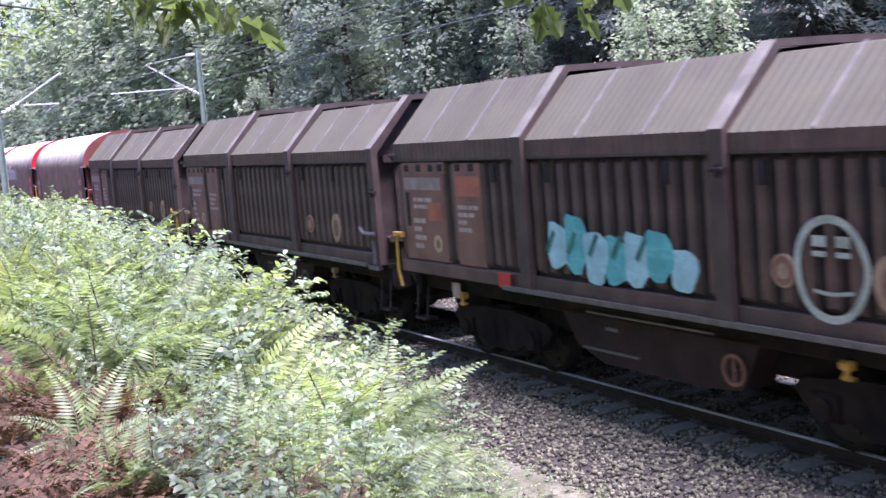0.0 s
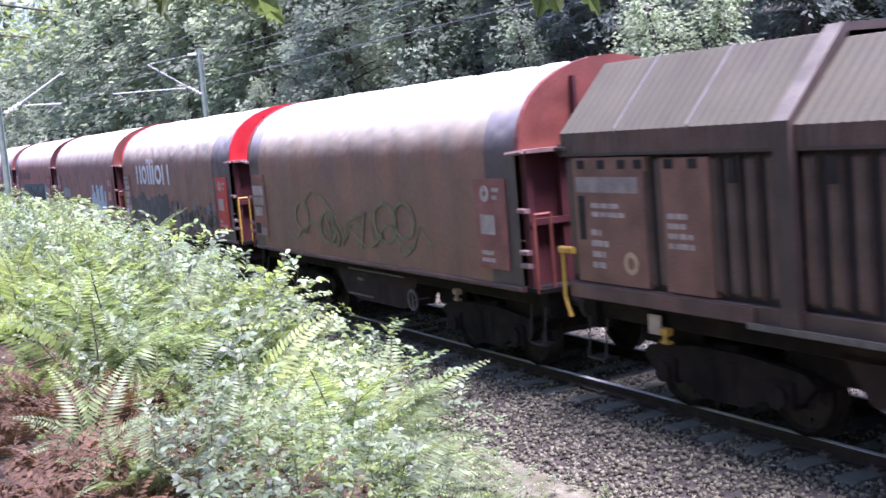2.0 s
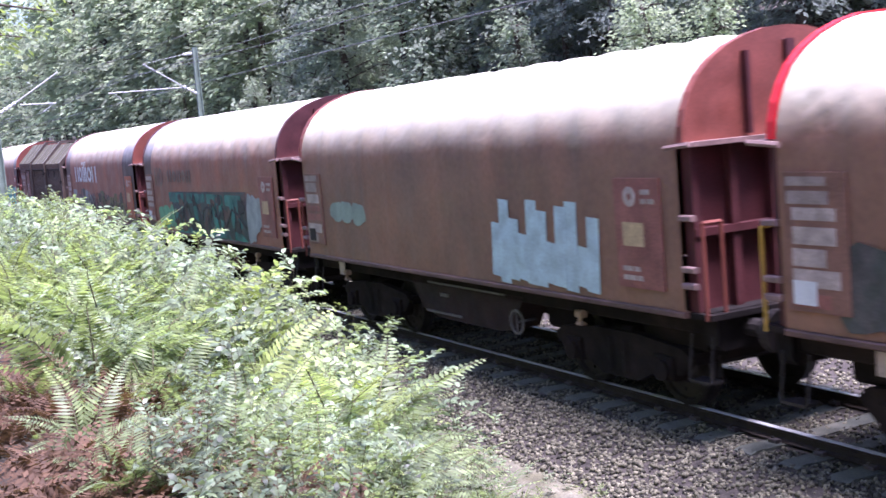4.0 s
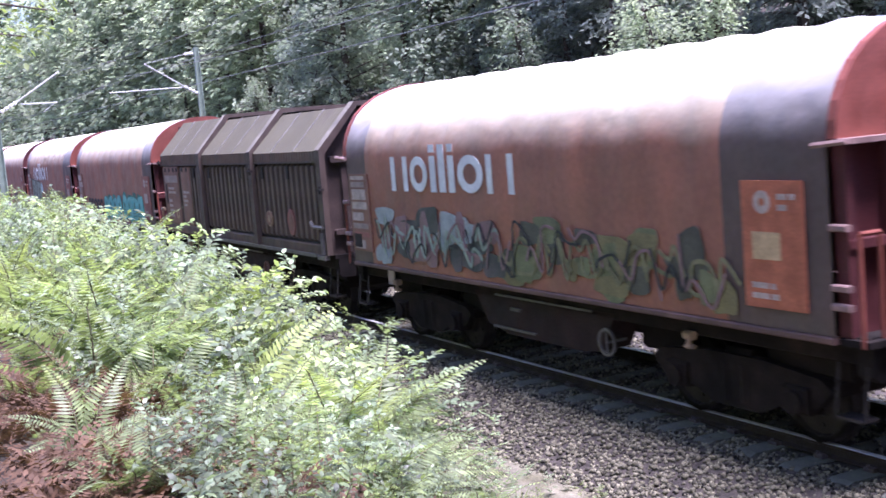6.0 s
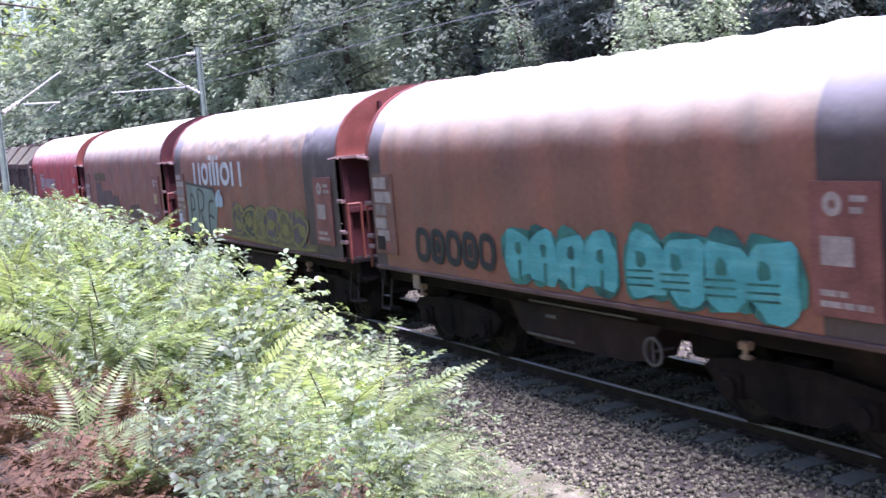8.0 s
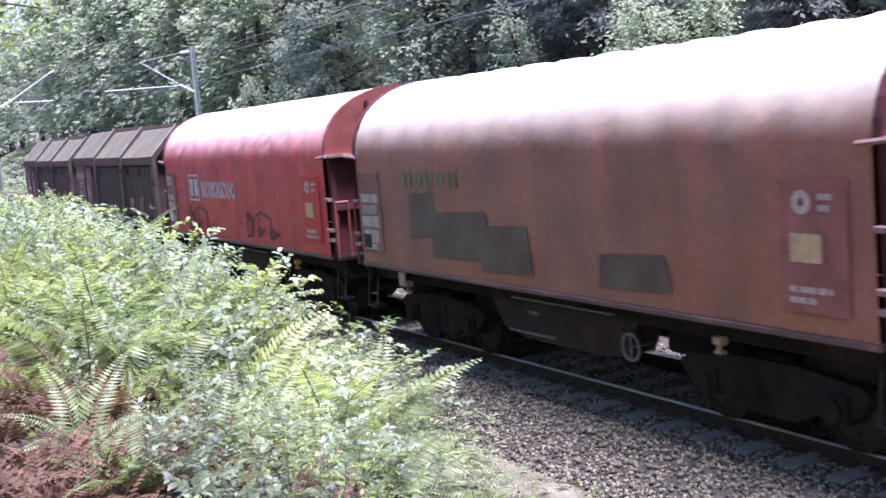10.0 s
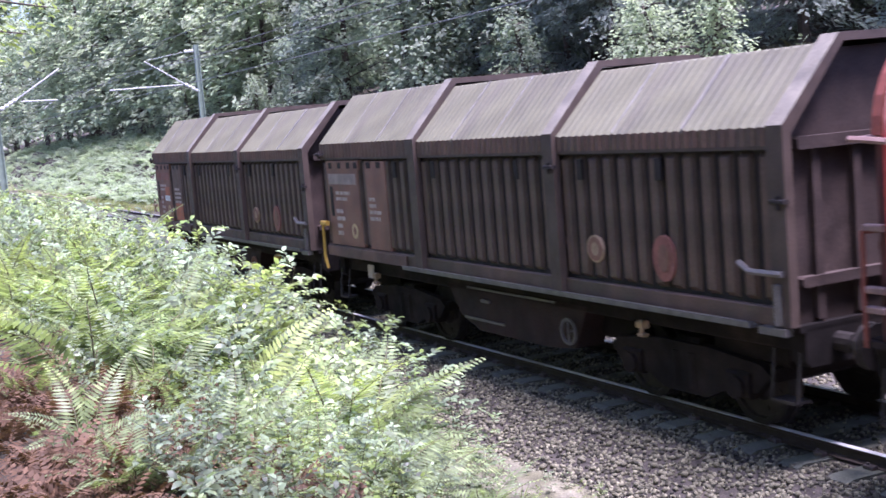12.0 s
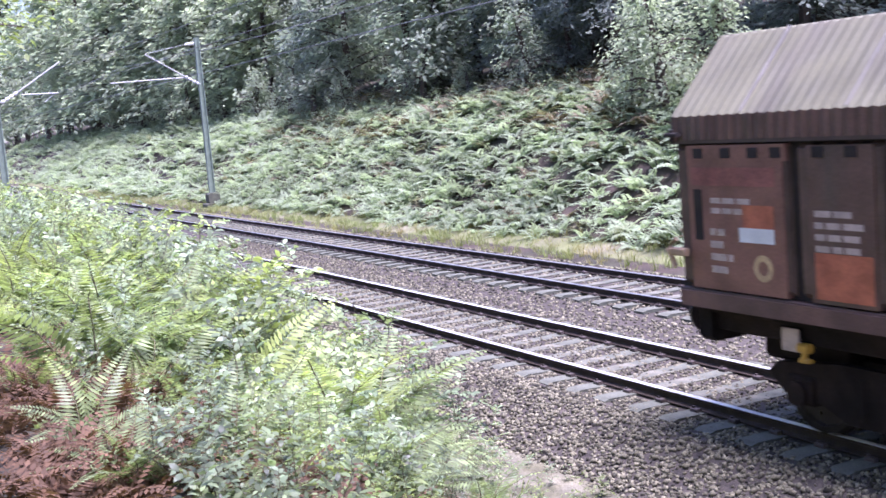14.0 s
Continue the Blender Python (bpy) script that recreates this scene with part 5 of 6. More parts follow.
B = "dark brown ribbed steel hood wagon"
ENDS = ((9.6, 11.1),)
TRAIN = [
    box_wagon(0, B + ", last one, orange plate"),
    box_wagon(1, B + ", yellow lever beside its plates"),
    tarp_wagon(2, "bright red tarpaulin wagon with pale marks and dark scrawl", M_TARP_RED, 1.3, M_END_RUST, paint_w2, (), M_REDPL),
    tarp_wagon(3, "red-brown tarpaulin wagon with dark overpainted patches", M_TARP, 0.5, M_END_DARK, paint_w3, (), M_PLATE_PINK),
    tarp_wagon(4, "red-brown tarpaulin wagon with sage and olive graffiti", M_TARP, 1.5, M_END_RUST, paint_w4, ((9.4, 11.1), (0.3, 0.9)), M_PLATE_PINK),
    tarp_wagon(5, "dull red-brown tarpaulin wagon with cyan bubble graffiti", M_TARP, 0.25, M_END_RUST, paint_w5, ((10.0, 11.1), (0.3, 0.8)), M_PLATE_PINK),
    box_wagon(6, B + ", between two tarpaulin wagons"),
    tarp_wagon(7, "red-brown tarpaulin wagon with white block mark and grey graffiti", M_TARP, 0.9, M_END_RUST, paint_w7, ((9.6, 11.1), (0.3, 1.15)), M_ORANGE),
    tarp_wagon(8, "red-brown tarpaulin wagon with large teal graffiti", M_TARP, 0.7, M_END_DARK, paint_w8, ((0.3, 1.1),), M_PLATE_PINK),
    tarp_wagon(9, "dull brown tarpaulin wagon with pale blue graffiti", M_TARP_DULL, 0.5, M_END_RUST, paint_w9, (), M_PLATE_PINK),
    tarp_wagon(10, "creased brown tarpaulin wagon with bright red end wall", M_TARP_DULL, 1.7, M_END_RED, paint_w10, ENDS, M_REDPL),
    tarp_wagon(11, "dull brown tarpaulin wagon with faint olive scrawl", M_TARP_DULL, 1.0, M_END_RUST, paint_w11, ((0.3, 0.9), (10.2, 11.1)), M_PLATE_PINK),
    box_wagon(12, B + ", bright yellow levers"),
    box_wagon(13, B + ", ochre round plates"),
    box_wagon(14, B + ", pale cyan graffiti and painted oval", paint_face_and_tag),
]


# ------------------------------------------------------------------ masts and overhead line
def build_mast(x, y, sg, label, z0, h, foot, arm_end, rod_start, rod_end):
    """A steel mast whose cantilever reaches over its track; arm places as (out, up)."""
    mast = empty("catenary_mast", label, "catenary mast", "masts of the overhead line")
    mast.location = (x, y, z0)
    p = Shape()
    for e in (-1, 1):
        p.prism([(e * 0.135 - 0.022, 0), (e * 0.135 + 0.022, 0), (e * 0.095 + 0.022, h), (e * 0.095 - 0.022, h)], -0.11, 0.11)
    p.box(-0.015, 0.015, -0.11, 0.11, 0.0, h)
    part("pole", p, M_MAST, mast, "grey-green steel H-section pole")
    f = Shape()
    f.box(-0.45, 0.45, -0.45, 0.45, -0.3, 0.22, 0, 0.05)
    f.box(-0.30, 0.30, -0.30, 0.30, 0.22, 0.75, 0, 0.08)
    part("foundation", f, M_CONCRETE, mast, "weathered concrete foot")

    def out(q):
        return (0, sg * q[0], q[1])

    def lerp(a, b, u):
        return (a[0] + (b[0] - a[0]) * u, a[1] + (b[1] - a[1]) * u)
    c = Shape()
    c.tube([out(lerp(foot, arm_end, 0.2)), out(arm_end)], 0.040, 6)
    c.tube([out(rod_start), out(rod_end)], 0.034, 6)
    c.tube([out(lerp(rod_start, rod_end, 0.93)), out((rod_end[0] - 0.6, rod_end[1] - 0.35))], 0.018, 6)
    if sg < 0:
        c.tube([out((0.6, h - 0.33)), out((arm_end[0], arm_end[1] + 0.02))], 0.016, 5)
    part("cantilever", c, M_ARM, mast, "pale tubular cantilever arms")
    top = ((0.15, h - 0.30), (0.62, h - 0.33))
    for a, b in (((foot[0] - 0.2, foot[1] - 0.08), lerp(foot, arm_end, 0.22)), top)[:2 if sg < 0 else 1]:
        i = Shape()
        for k in range(4):
            u = k / 4
            pts = [lerp(a, b, u + w) for w in (0.0, 0.08, 0.15, 0.25)]
            i.tube([out(q) for q in pts], [0.035, 0.085, 0.085, 0.035], 10)
        part("insulator", i, M_INSUL, mast, "pale ribbed insulator")
    return mast


build_mast(-58.9, 17.54, -1, "grey-green catenary mast on the far verge, slim with cantilever", -0.35, 8.6, (0.25, 6.34), (2.68, 7.88), (0.85, 6.64), (4.52, 6.57))
build_mast(-52.4, 6.80, 1, "grey-green catenary mast half hidden by the near bushes", -0.4, 7.6, (0.40, 5.85), (2.76, 7.35), (1.07, 6.07), (2.56, 6.05))


def wire(name, off, z_of, s0, s1, r, label):
    sh = Shape()
    pts = []
    s = s0
    while s <= s1:
        x, y = line(s, off)
        pts.append((x, y, z_of(s)))
        s += 3.0
    sh.tube(pts, r, 5)
    thing(name, sh, M_WIRE, label, "overhead wire", "overhead wires", smooth=True)


def sag(s):
    t = ((s + 58.9) % 60.0) / 60.0
    return 4 * t * (1 - t)


for off in (0.0, SPACING):
    wire("contact_wire", off, lambda s: 5.72, -180, 20, 0.012 if off else 0.007, "thin taut contact wire above the rails")
    wire("messenger_wire", off, lambda s: 6.95 - 0.55 * sag(s), -180, 20, 0.011 if off else 0.007, "thin sagging carrier wire above the contact wire")


# ------------------------------------------------------------------ plants: templates of triangles
def leaf_tris(c, d, n, l, w, fold=0.15):
    """A pointed leaf: base c, direction d, normal n."""
    side = np.cross(d, n)
    p = [c, c + d * l * 0.45 + side * w / 2 + n * fold * w, c + d * l, c + d * l * 0.45 - side * w / 2 + n * fold * w]
    return p, [(0, 1, 2), (0, 2, 3)]


def broad_leaf(c, d, n, l, w):
    """A rounder leaf with a pointed tip, folded along its midrib."""
    side = np.cross(d, n)
    p = [c, c + d * l * 0.28 + side * w * 0.42 + n * 0.06 * w, c + d * l * 0.62 + side * w * 0.40 + n * 0.10 * w, c + d * l - n * 0.12 * l,
         c + d * l * 0.62 - side * w * 0.40 + n * 0.10 * w, c + d * l * 0.28 - side * w * 0.42 + n * 0.06 * w]
    return p, [(0, 1, 5), (1, 2, 4), (1, 4, 5), (2, 3, 4)]


class Plant:
    def __init__(self):
        self.v, self.t, self.s, self.n = [], [], [], 0

    def put(self, p, tris, slot):
        self.v += [np.asarray(q, float) for q in p]
        self.t += [(a + self.n, b + self.n, c + self.n) for a, b, c in tris]
        self.s += [slot] * len(tris)
        self.n += len(p)

    def stem(self, pts, r0, r1, slot):
        k = 3
        base = []
        for i, q in enumerate(pts):
            r = r0 + (r1 - r0) * i / (len(pts) - 1)
            base += [np.asarray(q) + r * np.array((cos(2 * pi * j / k), sin(2 * pi * j / k), 0)) for j in range(k)]
        tr = []
        for i in range(len(pts) - 1):
            for j in range(k):
                a, b, c, d = i * k + j, i * k + (j + 1) % k, (i + 1) * k + (j + 1) % k, (i + 1) * k + j
                tr += [(a, b, c), (a, c, d)]
        self.put(base, tr, slot)

    def out(self):
        return np.array(self.v), np.array(self.t), np.array(self.s)


def unit(v):
    return v / (np.linalg.norm(v) + 1e-9)


def fern_template(rng, fronds=7, pairs=25, length=0.85, droop=0.9, stems=True, fat=0.72):
    """Arching fronds round a crown; slot 0 leaf, 1 stem."""
    pl = Plant()
    for i in range(fronds):
        az = 2 * pi * (i + rng.uniform(-0.3, 0.3)) / fronds
        out = np.array((cos(az), sin(az), 0.0))
        side = np.array((-sin(az), cos(az), 0.0))
        L = length * rng.uniform(0.7, 1.1)
        rise = rng.uniform(0.75, 1.15)
        pts = []
        for k in range(8):
            u = k / 7
            pts.append(out * L * u * (0.55 + 0.35 * u) + np.array((0, 0, L * (rise * u - droop * 0.62 * u * u))) + side * 0.05 * sin(3 * u + i))
        if stems:
            pl.stem(pts[::3] + [pts[-1]], 0.006, 0.002, 1)
        for k in range(pairs):
            u = 0.16 + 0.84 * k / pairs
            f = u * 7
            a = int(min(f, 6))
            p = pts[a] + (pts[a + 1] - pts[a]) * (f - a)
            d = unit(pts[a + 1] - pts[a])
            nrm = unit(np.cross(side, d))
            if nrm[2] < 0:
                nrm = -nrm
            wl = L * 0.24 * (1.02 - u) ** 0.75 * rng.uniform(0.85, 1.1)
            for sg in (-1, 1):
                dd = unit(side * sg + d * 0.45 - nrm * 0.18)
                q, t = leaf_tris(p, dd, nrm, wl, L * fat / pairs, 0.05)
                pl.put(q, t, 0)
    return pl.out()


def sprig_template(rng, height=1.0, leaves=45, leaf=0.122, spread=0.34):
    """An upright leafy shoot with side twigs; slot 0 leaf, 1 stem."""
    pl = Plant()
    lean = rng.uniform(-0.18, 0.18, 2)
    top = np.array((lean[0], lean[1], height))
    pl.stem([np.zeros(3), top * 0.5 + np.array((rng.uniform(-0.08, 0.08), rng.uniform(-0.08, 0.08), 0)), top], 0.006, 0.002, 1)
    twigs = 9
    for i in range(twigs):
        u = 0.25 + 0.75 * (i + rng.uniform(0, 0.6)) / twigs
        u = min(u, 1.0)
        b = top * u
        az = i * 2.4 + rng.uniform(-0.4, 0.4)
        d = unit(np.array((cos(az), sin(az), rng.uniform(0.2, 0.8))))
        L = spread * (1.15 - 0.6 * u) * rng.uniform(0.7, 1.2)
        e = b + d * L
        pl.stem([b, e], 0.004, 0.002, 1)
        n = leaves // twigs
        for k in range(n):
            w = (k + 0.6) / n
            sd = unit(np.cross(d, (0, 0, 1)))
            sg = 1 if k % 2 else -1
            dd = unit(sd * sg * rng.uniform(0.5, 1.1) + d * 0.7 + np.array((0, 0, rng.uniform(-0.35, 0.15))))
            nn = unit(np.array((rng.uniform(-0.45, 0.45), rng.uniform(-0.45, 0.45), 1.0)))
            nn = unit(nn - dd * nn.dot(dd))
            l = leaf * rng.uniform(0.65, 1.2)
            pl.put(*broad_leaf(b + (e - b) * w, dd, nn, l, l * 0.52), 0)
    return pl.out()


def grass_template(rng, blades=26, h=0.35):
    pl = Plant()
    for i in range(blades):
        az, r = rng.uniform(0, 6.28), rng.uniform(0, 0.16)
        b = np.array((cos(az) * r, sin(az) * r, 0.0))
        o = np.array((cos(az), sin(az), 0)) * rng.uniform(0.02, 0.2)
        L = h * rng.uniform(0.5, 1.2)
        w = np.array((-sin(az), cos(az), 0)) * 0.005
        m, t = b + o * 0.4 + np.array((0, 0, L * 0.6)), b + o + np.array((0, 0, L))
        pl.put([b - w, b + w, m + w, m - w, t], [(0, 1, 2), (0, 2, 3), (3, 2, 4)], 0)
    return pl.out()


G = np.random.default_rng(5)
FERNS = [fern_template(G) for _ in range(5)]
FERNS_DEAD = [fern_template(G, 6, 12, 0.8, 1.3, False) for _ in range(4)]
FERNS_FAR = [fern_template(G, 7, 9, 0.95, 1.2, False, 0.95) for _ in range(5)]
SPRIGS = [sprig_template(G, 1.0, 63, 0.10) for _ in range(5)]
SPRIGS_TALL = [sprig_template(G, 1.3, 90, 0.105, 0.42) for _ in range(4)]
GRASSES = [grass_template(G) for _ in range(4)]


def bank_places(n, x0, x1, q0, q1, k0, k1, tilt=0.2, sink=0.03, keep=None):
    out = []
    while len(out) < n:
        x, q = G.uniform(x0, x1), G.uniform(q0, q1)
        y = q + bow(x)
        if keep and not keep(x, q):
            continue
        out.append((x, y, ground_z(x, y) - sink, G.uniform(0, 6.28), G.uniform(k0, k1), G.uniform(-tilt, tilt), G.uniform(-tilt, tilt)))
    return out


def stuff(name, templates, places, mats, label, category):
    v, t, s = scatter(templates, places, G)
    return thing(name, quick_mesh(name, v, t, mats, s), None, label, category, kind="stuff")


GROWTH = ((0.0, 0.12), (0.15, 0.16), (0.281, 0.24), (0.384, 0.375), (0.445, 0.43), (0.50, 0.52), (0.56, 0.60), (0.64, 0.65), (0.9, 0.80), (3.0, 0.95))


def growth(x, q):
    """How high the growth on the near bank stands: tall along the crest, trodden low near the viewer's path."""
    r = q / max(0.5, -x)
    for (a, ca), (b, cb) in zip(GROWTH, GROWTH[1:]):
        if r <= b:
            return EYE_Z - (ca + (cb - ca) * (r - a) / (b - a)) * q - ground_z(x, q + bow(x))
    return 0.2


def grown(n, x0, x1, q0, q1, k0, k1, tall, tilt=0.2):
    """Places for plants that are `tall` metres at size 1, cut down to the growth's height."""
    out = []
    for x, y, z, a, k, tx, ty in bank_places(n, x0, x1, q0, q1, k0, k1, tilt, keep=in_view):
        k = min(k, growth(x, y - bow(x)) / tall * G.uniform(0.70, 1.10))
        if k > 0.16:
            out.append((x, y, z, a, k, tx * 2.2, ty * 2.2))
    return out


def in_view(x, q):
    """The wedge of the near bank between the camera and the ballast, bare on the sandy foot."""
    if q > -0.475 * x and x > -13.5 and G.random() > 0.10:
        return False
    if x > -9.5 and q < -0.25 * x and G.random() > 0.5:
        return False
    return q > -0.105 * x + 0.0 and q < -0.95 * x


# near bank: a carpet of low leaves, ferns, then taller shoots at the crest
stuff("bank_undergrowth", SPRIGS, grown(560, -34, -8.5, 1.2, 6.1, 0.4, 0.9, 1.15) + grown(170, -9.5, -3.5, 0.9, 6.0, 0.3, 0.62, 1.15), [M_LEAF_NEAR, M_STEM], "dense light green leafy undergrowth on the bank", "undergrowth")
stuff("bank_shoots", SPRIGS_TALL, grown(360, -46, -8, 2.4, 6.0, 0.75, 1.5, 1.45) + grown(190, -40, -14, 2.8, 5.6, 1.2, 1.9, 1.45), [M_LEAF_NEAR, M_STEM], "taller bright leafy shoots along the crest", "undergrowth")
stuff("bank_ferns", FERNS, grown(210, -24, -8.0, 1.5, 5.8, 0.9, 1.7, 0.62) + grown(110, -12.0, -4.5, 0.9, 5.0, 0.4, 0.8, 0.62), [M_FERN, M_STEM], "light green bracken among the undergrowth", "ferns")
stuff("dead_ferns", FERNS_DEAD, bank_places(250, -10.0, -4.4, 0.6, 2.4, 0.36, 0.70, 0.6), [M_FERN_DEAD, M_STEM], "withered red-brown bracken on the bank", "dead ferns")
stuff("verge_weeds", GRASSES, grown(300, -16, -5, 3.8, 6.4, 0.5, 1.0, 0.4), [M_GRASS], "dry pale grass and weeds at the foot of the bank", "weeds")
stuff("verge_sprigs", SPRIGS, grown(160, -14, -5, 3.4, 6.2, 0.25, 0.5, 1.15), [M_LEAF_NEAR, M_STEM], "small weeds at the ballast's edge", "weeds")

def recolour_fern(v, t, q):
    return quick_mesh("fern", v, t, [M_LEAF_LIME, M_STEM], q)


def template_mesh(p):
    return p[0], p[1], [M_LEAF_LIME, M_STEM], p[2]


FERN_MESHES = [quick_mesh("fern", v, t, [M_FERN, M_STEM], s) for v, t, s in FERNS]
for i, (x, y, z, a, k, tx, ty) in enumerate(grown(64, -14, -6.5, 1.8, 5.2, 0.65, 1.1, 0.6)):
    ob = tagged(new("fern", FERN_MESHES[i % len(FERN_MESHES)]), "light green bracken fern with arching fronds", "fern", "ferns of the near bank")
    ob.matrix_basis = Matrix.LocRotScale((x, y, z), Euler((tx, ty, a)), (k, k, k))
SHRUB_MESHES = [quick_mesh("sapling", v, t, [M_LEAF_NEAR, M_STEM], s) for v, t, s in SPRIGS_TALL]
for i, (x, q, k) in enumerate(((-9.9, 5.45, 1.05), (-10.2, 5.5, 0.9), (-12.6, 5.35, 1.0), (-13.0, 5.1, 1.05), (-15.2, 5.3, 1.1), (-15.6, 5.0, 1.1), (-17.5, 4.9, 1.2), (-18.2, 5.2, 1.1), (-20.5, 5.0, 1.25), (-21.0, 4.6, 1.3), (-9.7, 5.3, 0.8), (-16.4, 4.6, 1.2))):
    y = q + bow(x)
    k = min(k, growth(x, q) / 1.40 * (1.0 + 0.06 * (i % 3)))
    ob = tagged(new("sapling", SHRUB_MESHES[i % len(SHRUB_MESHES)]), "slender bright green leafy shoot on the bank's crest", "shrub", "shoots on the crest")
    ob.matrix_basis = Matrix.LocRotScale((x, y, ground_z(x, y) - 0.03), Euler((0, 0, i * 1.7)), (k, k, k))

for i, (x, q, k) in enumerate(((-10.6, 5.6, 1.08), (-10.8, 5.5, 0.85), (-10.4, 5.65, 0.7), (-12.8, 5.7, 1.0), (-13.1, 5.6, 0.8), (-14.5, 5.57, 1.08), (-14.9, 5.5, 0.95), (-16.5, 5.45, 1.28), (-16.9, 5.4, 1.05), (-19.5, 5.3, 1.4), (-20.1, 5.2, 1.2), (-11.2, 5.48, 1.12), (-11.35, 5.55, 0.85), (-13.1, 5.5, 0.97), (-12.9, 5.42, 0.8), (-14.9, 5.45, 1.17), (-17.2, 5.5, 1.12), (-18.4, 5.0, 1.48))):
    y = q + bow(x)
    ob = tagged(new("sapling", SHRUB_MESHES[(i + 1) % len(SHRUB_MESHES)]), "slender bright green leafy shoot at the ballast's edge", "shrub", "shoots on the crest")
    ob.matrix_basis = Matrix.LocRotScale((x, y, ground_z(x, y) - 0.03), Euler((0.08, -0.05, i * 2.1)), (k, k, k))

SHOOTS = [quick_mesh("sapling", v, t, [M_LEAF_NEAR, M_STEM], q) for v, t, q in (sprig_template(G, 1.3, 72, 0.125, 0.30) for _ in range(3))]
for i, (x, q, k) in enumerate(((-11.9, 5.62, 0.86), (-12.1, 5.70, 0.70), (-13.9, 5.80, 0.80), (-14.2, 5.70, 0.7), (-16.1, 5.75, 0.86), (-16.5, 5.70, 0.95), (-18.6, 5.70, 1.05), (-20.8, 5.60, 1.2), (-22.5, 5.5, 1.35), (-24.5, 5.3, 1.5))):
    y = q + bow(x)
    ob = tagged(new("sapling", SHOOTS[i % 3]), "slender pale green shoot standing clear of the bank", "shrub", "shoots on the crest")
    ob.matrix_basis = Matrix.LocRotScale((x, y, ground_z(x, y) - 0.03), Euler((0.05, -0.05, i * 2.3)), (k, k, k))
LIME_FERNS = [recolour_fern(v, t, q) for v, t, q in (fern_template(G, 6, 36, 0.85, 1.3) for _ in range(3))]
for i, (x, q, k) in enumerate(((-7.6, 2.25, 0.55), (-9.0, 3.95, 0.50), (-9.6, 4.30, 0.45), (-11.6, 4.55, 0.6), (-5.2, 1.30, 0.34), (-10.8, 1.75, 0.6), (-12.6, 4.9, 0.6), (-8.1, 3.25, 0.5), (-10.4, 3.5, 0.6))):
    y = q + bow(x)
    ob = tagged(new("fern", LIME_FERNS[i % 3]), "lime green bracken fern with wide drooping fronds", "fern", "ferns of the near bank")
    ob.matrix_basis = Matrix.LocRotScale((x, y, ground_z(x, y) - 0.03), Euler((0.1, -0.1, i * 1.9)), (k, k, k))
MAPLES = [quick_mesh("maple_shoot", *template_mesh(sprig_template(G, 0.42, 27, 0.13, 0.22))) for _ in range(2)]
for i, (x, q, k) in enumerate(((-5.5, 2.05, 0.72), (-5.9, 2.35, 0.6), (-6.3, 2.9, 0.55), (-8.2, 3.0, 0.8))):
    ob = tagged(new("maple_shoot", MAPLES[i % 2]), "small shoot with broad yellow-green leaves", "shrub", "shoots on the crest")
    ob.matrix_basis = Matrix.LocRotScale((x, q, ground_z(x, q) - 0.02), Euler((0, 0, i * 1.3)), (k, k, k))
stuff("path_weeds", GRASSES + SPRIGS[:2], bank_places(520, -13.5, -5.0, 4.0, 6.5, 0.12, 0.36, 0.3, keep=lambda x, q: q > -0.47 * x and q < -0.74 * x), [M_LEAF_NEAR, M_STEM], "low pale weeds on the sandy path", "weeds")
stuff("fern_litter", FERNS_DEAD, bank_places(90, -8.2, -5.0, 2.2, 4.4, 0.16, 0.30, 0.6) + bank_places(60, -9.5, -6.0, 3.6, 5.2, 0.14, 0.26, 0.6), [M_LITTER, M_STEM], "pale brown fallen fern litter beside the sandy path", "leaf litter")

# far bank: bracken slope and a grassy foot
def far_places(n, x0, x1, q0, q1, k0, k1):
    return bank_places(n, x0, x1, q0, q1, k0, k1, 0.3)


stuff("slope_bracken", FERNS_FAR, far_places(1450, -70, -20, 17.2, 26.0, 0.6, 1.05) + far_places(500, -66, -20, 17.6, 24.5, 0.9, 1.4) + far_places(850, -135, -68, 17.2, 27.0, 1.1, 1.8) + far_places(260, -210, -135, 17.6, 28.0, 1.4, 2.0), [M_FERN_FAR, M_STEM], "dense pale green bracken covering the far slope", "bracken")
stuff("slope_dry_bracken", FERNS_FAR, far_places(420, -66, -14, 21.8, 28.0, 0.8, 1.4) + far_places(110, -66, -14, 17.8, 22.0, 0.6, 1.0), [M_FERN_DRY, M_STEM], "browned bracken along the dark edge of the wood", "bracken")
stuff("slope_brambles", SPRIGS, far_places(420, -62, -20, 17.4, 26.0, 0.5, 1.0), [M_FERN_FAR, M_STEM], "leafy brambles between the bracken", "brambles")
stuff("foot_grass", GRASSES, far_places(1500, -90, -20, 15.7, 17.8, 0.4, 0.9), [M_GRASS], "pale green grass along the foot of the slope", "grass")


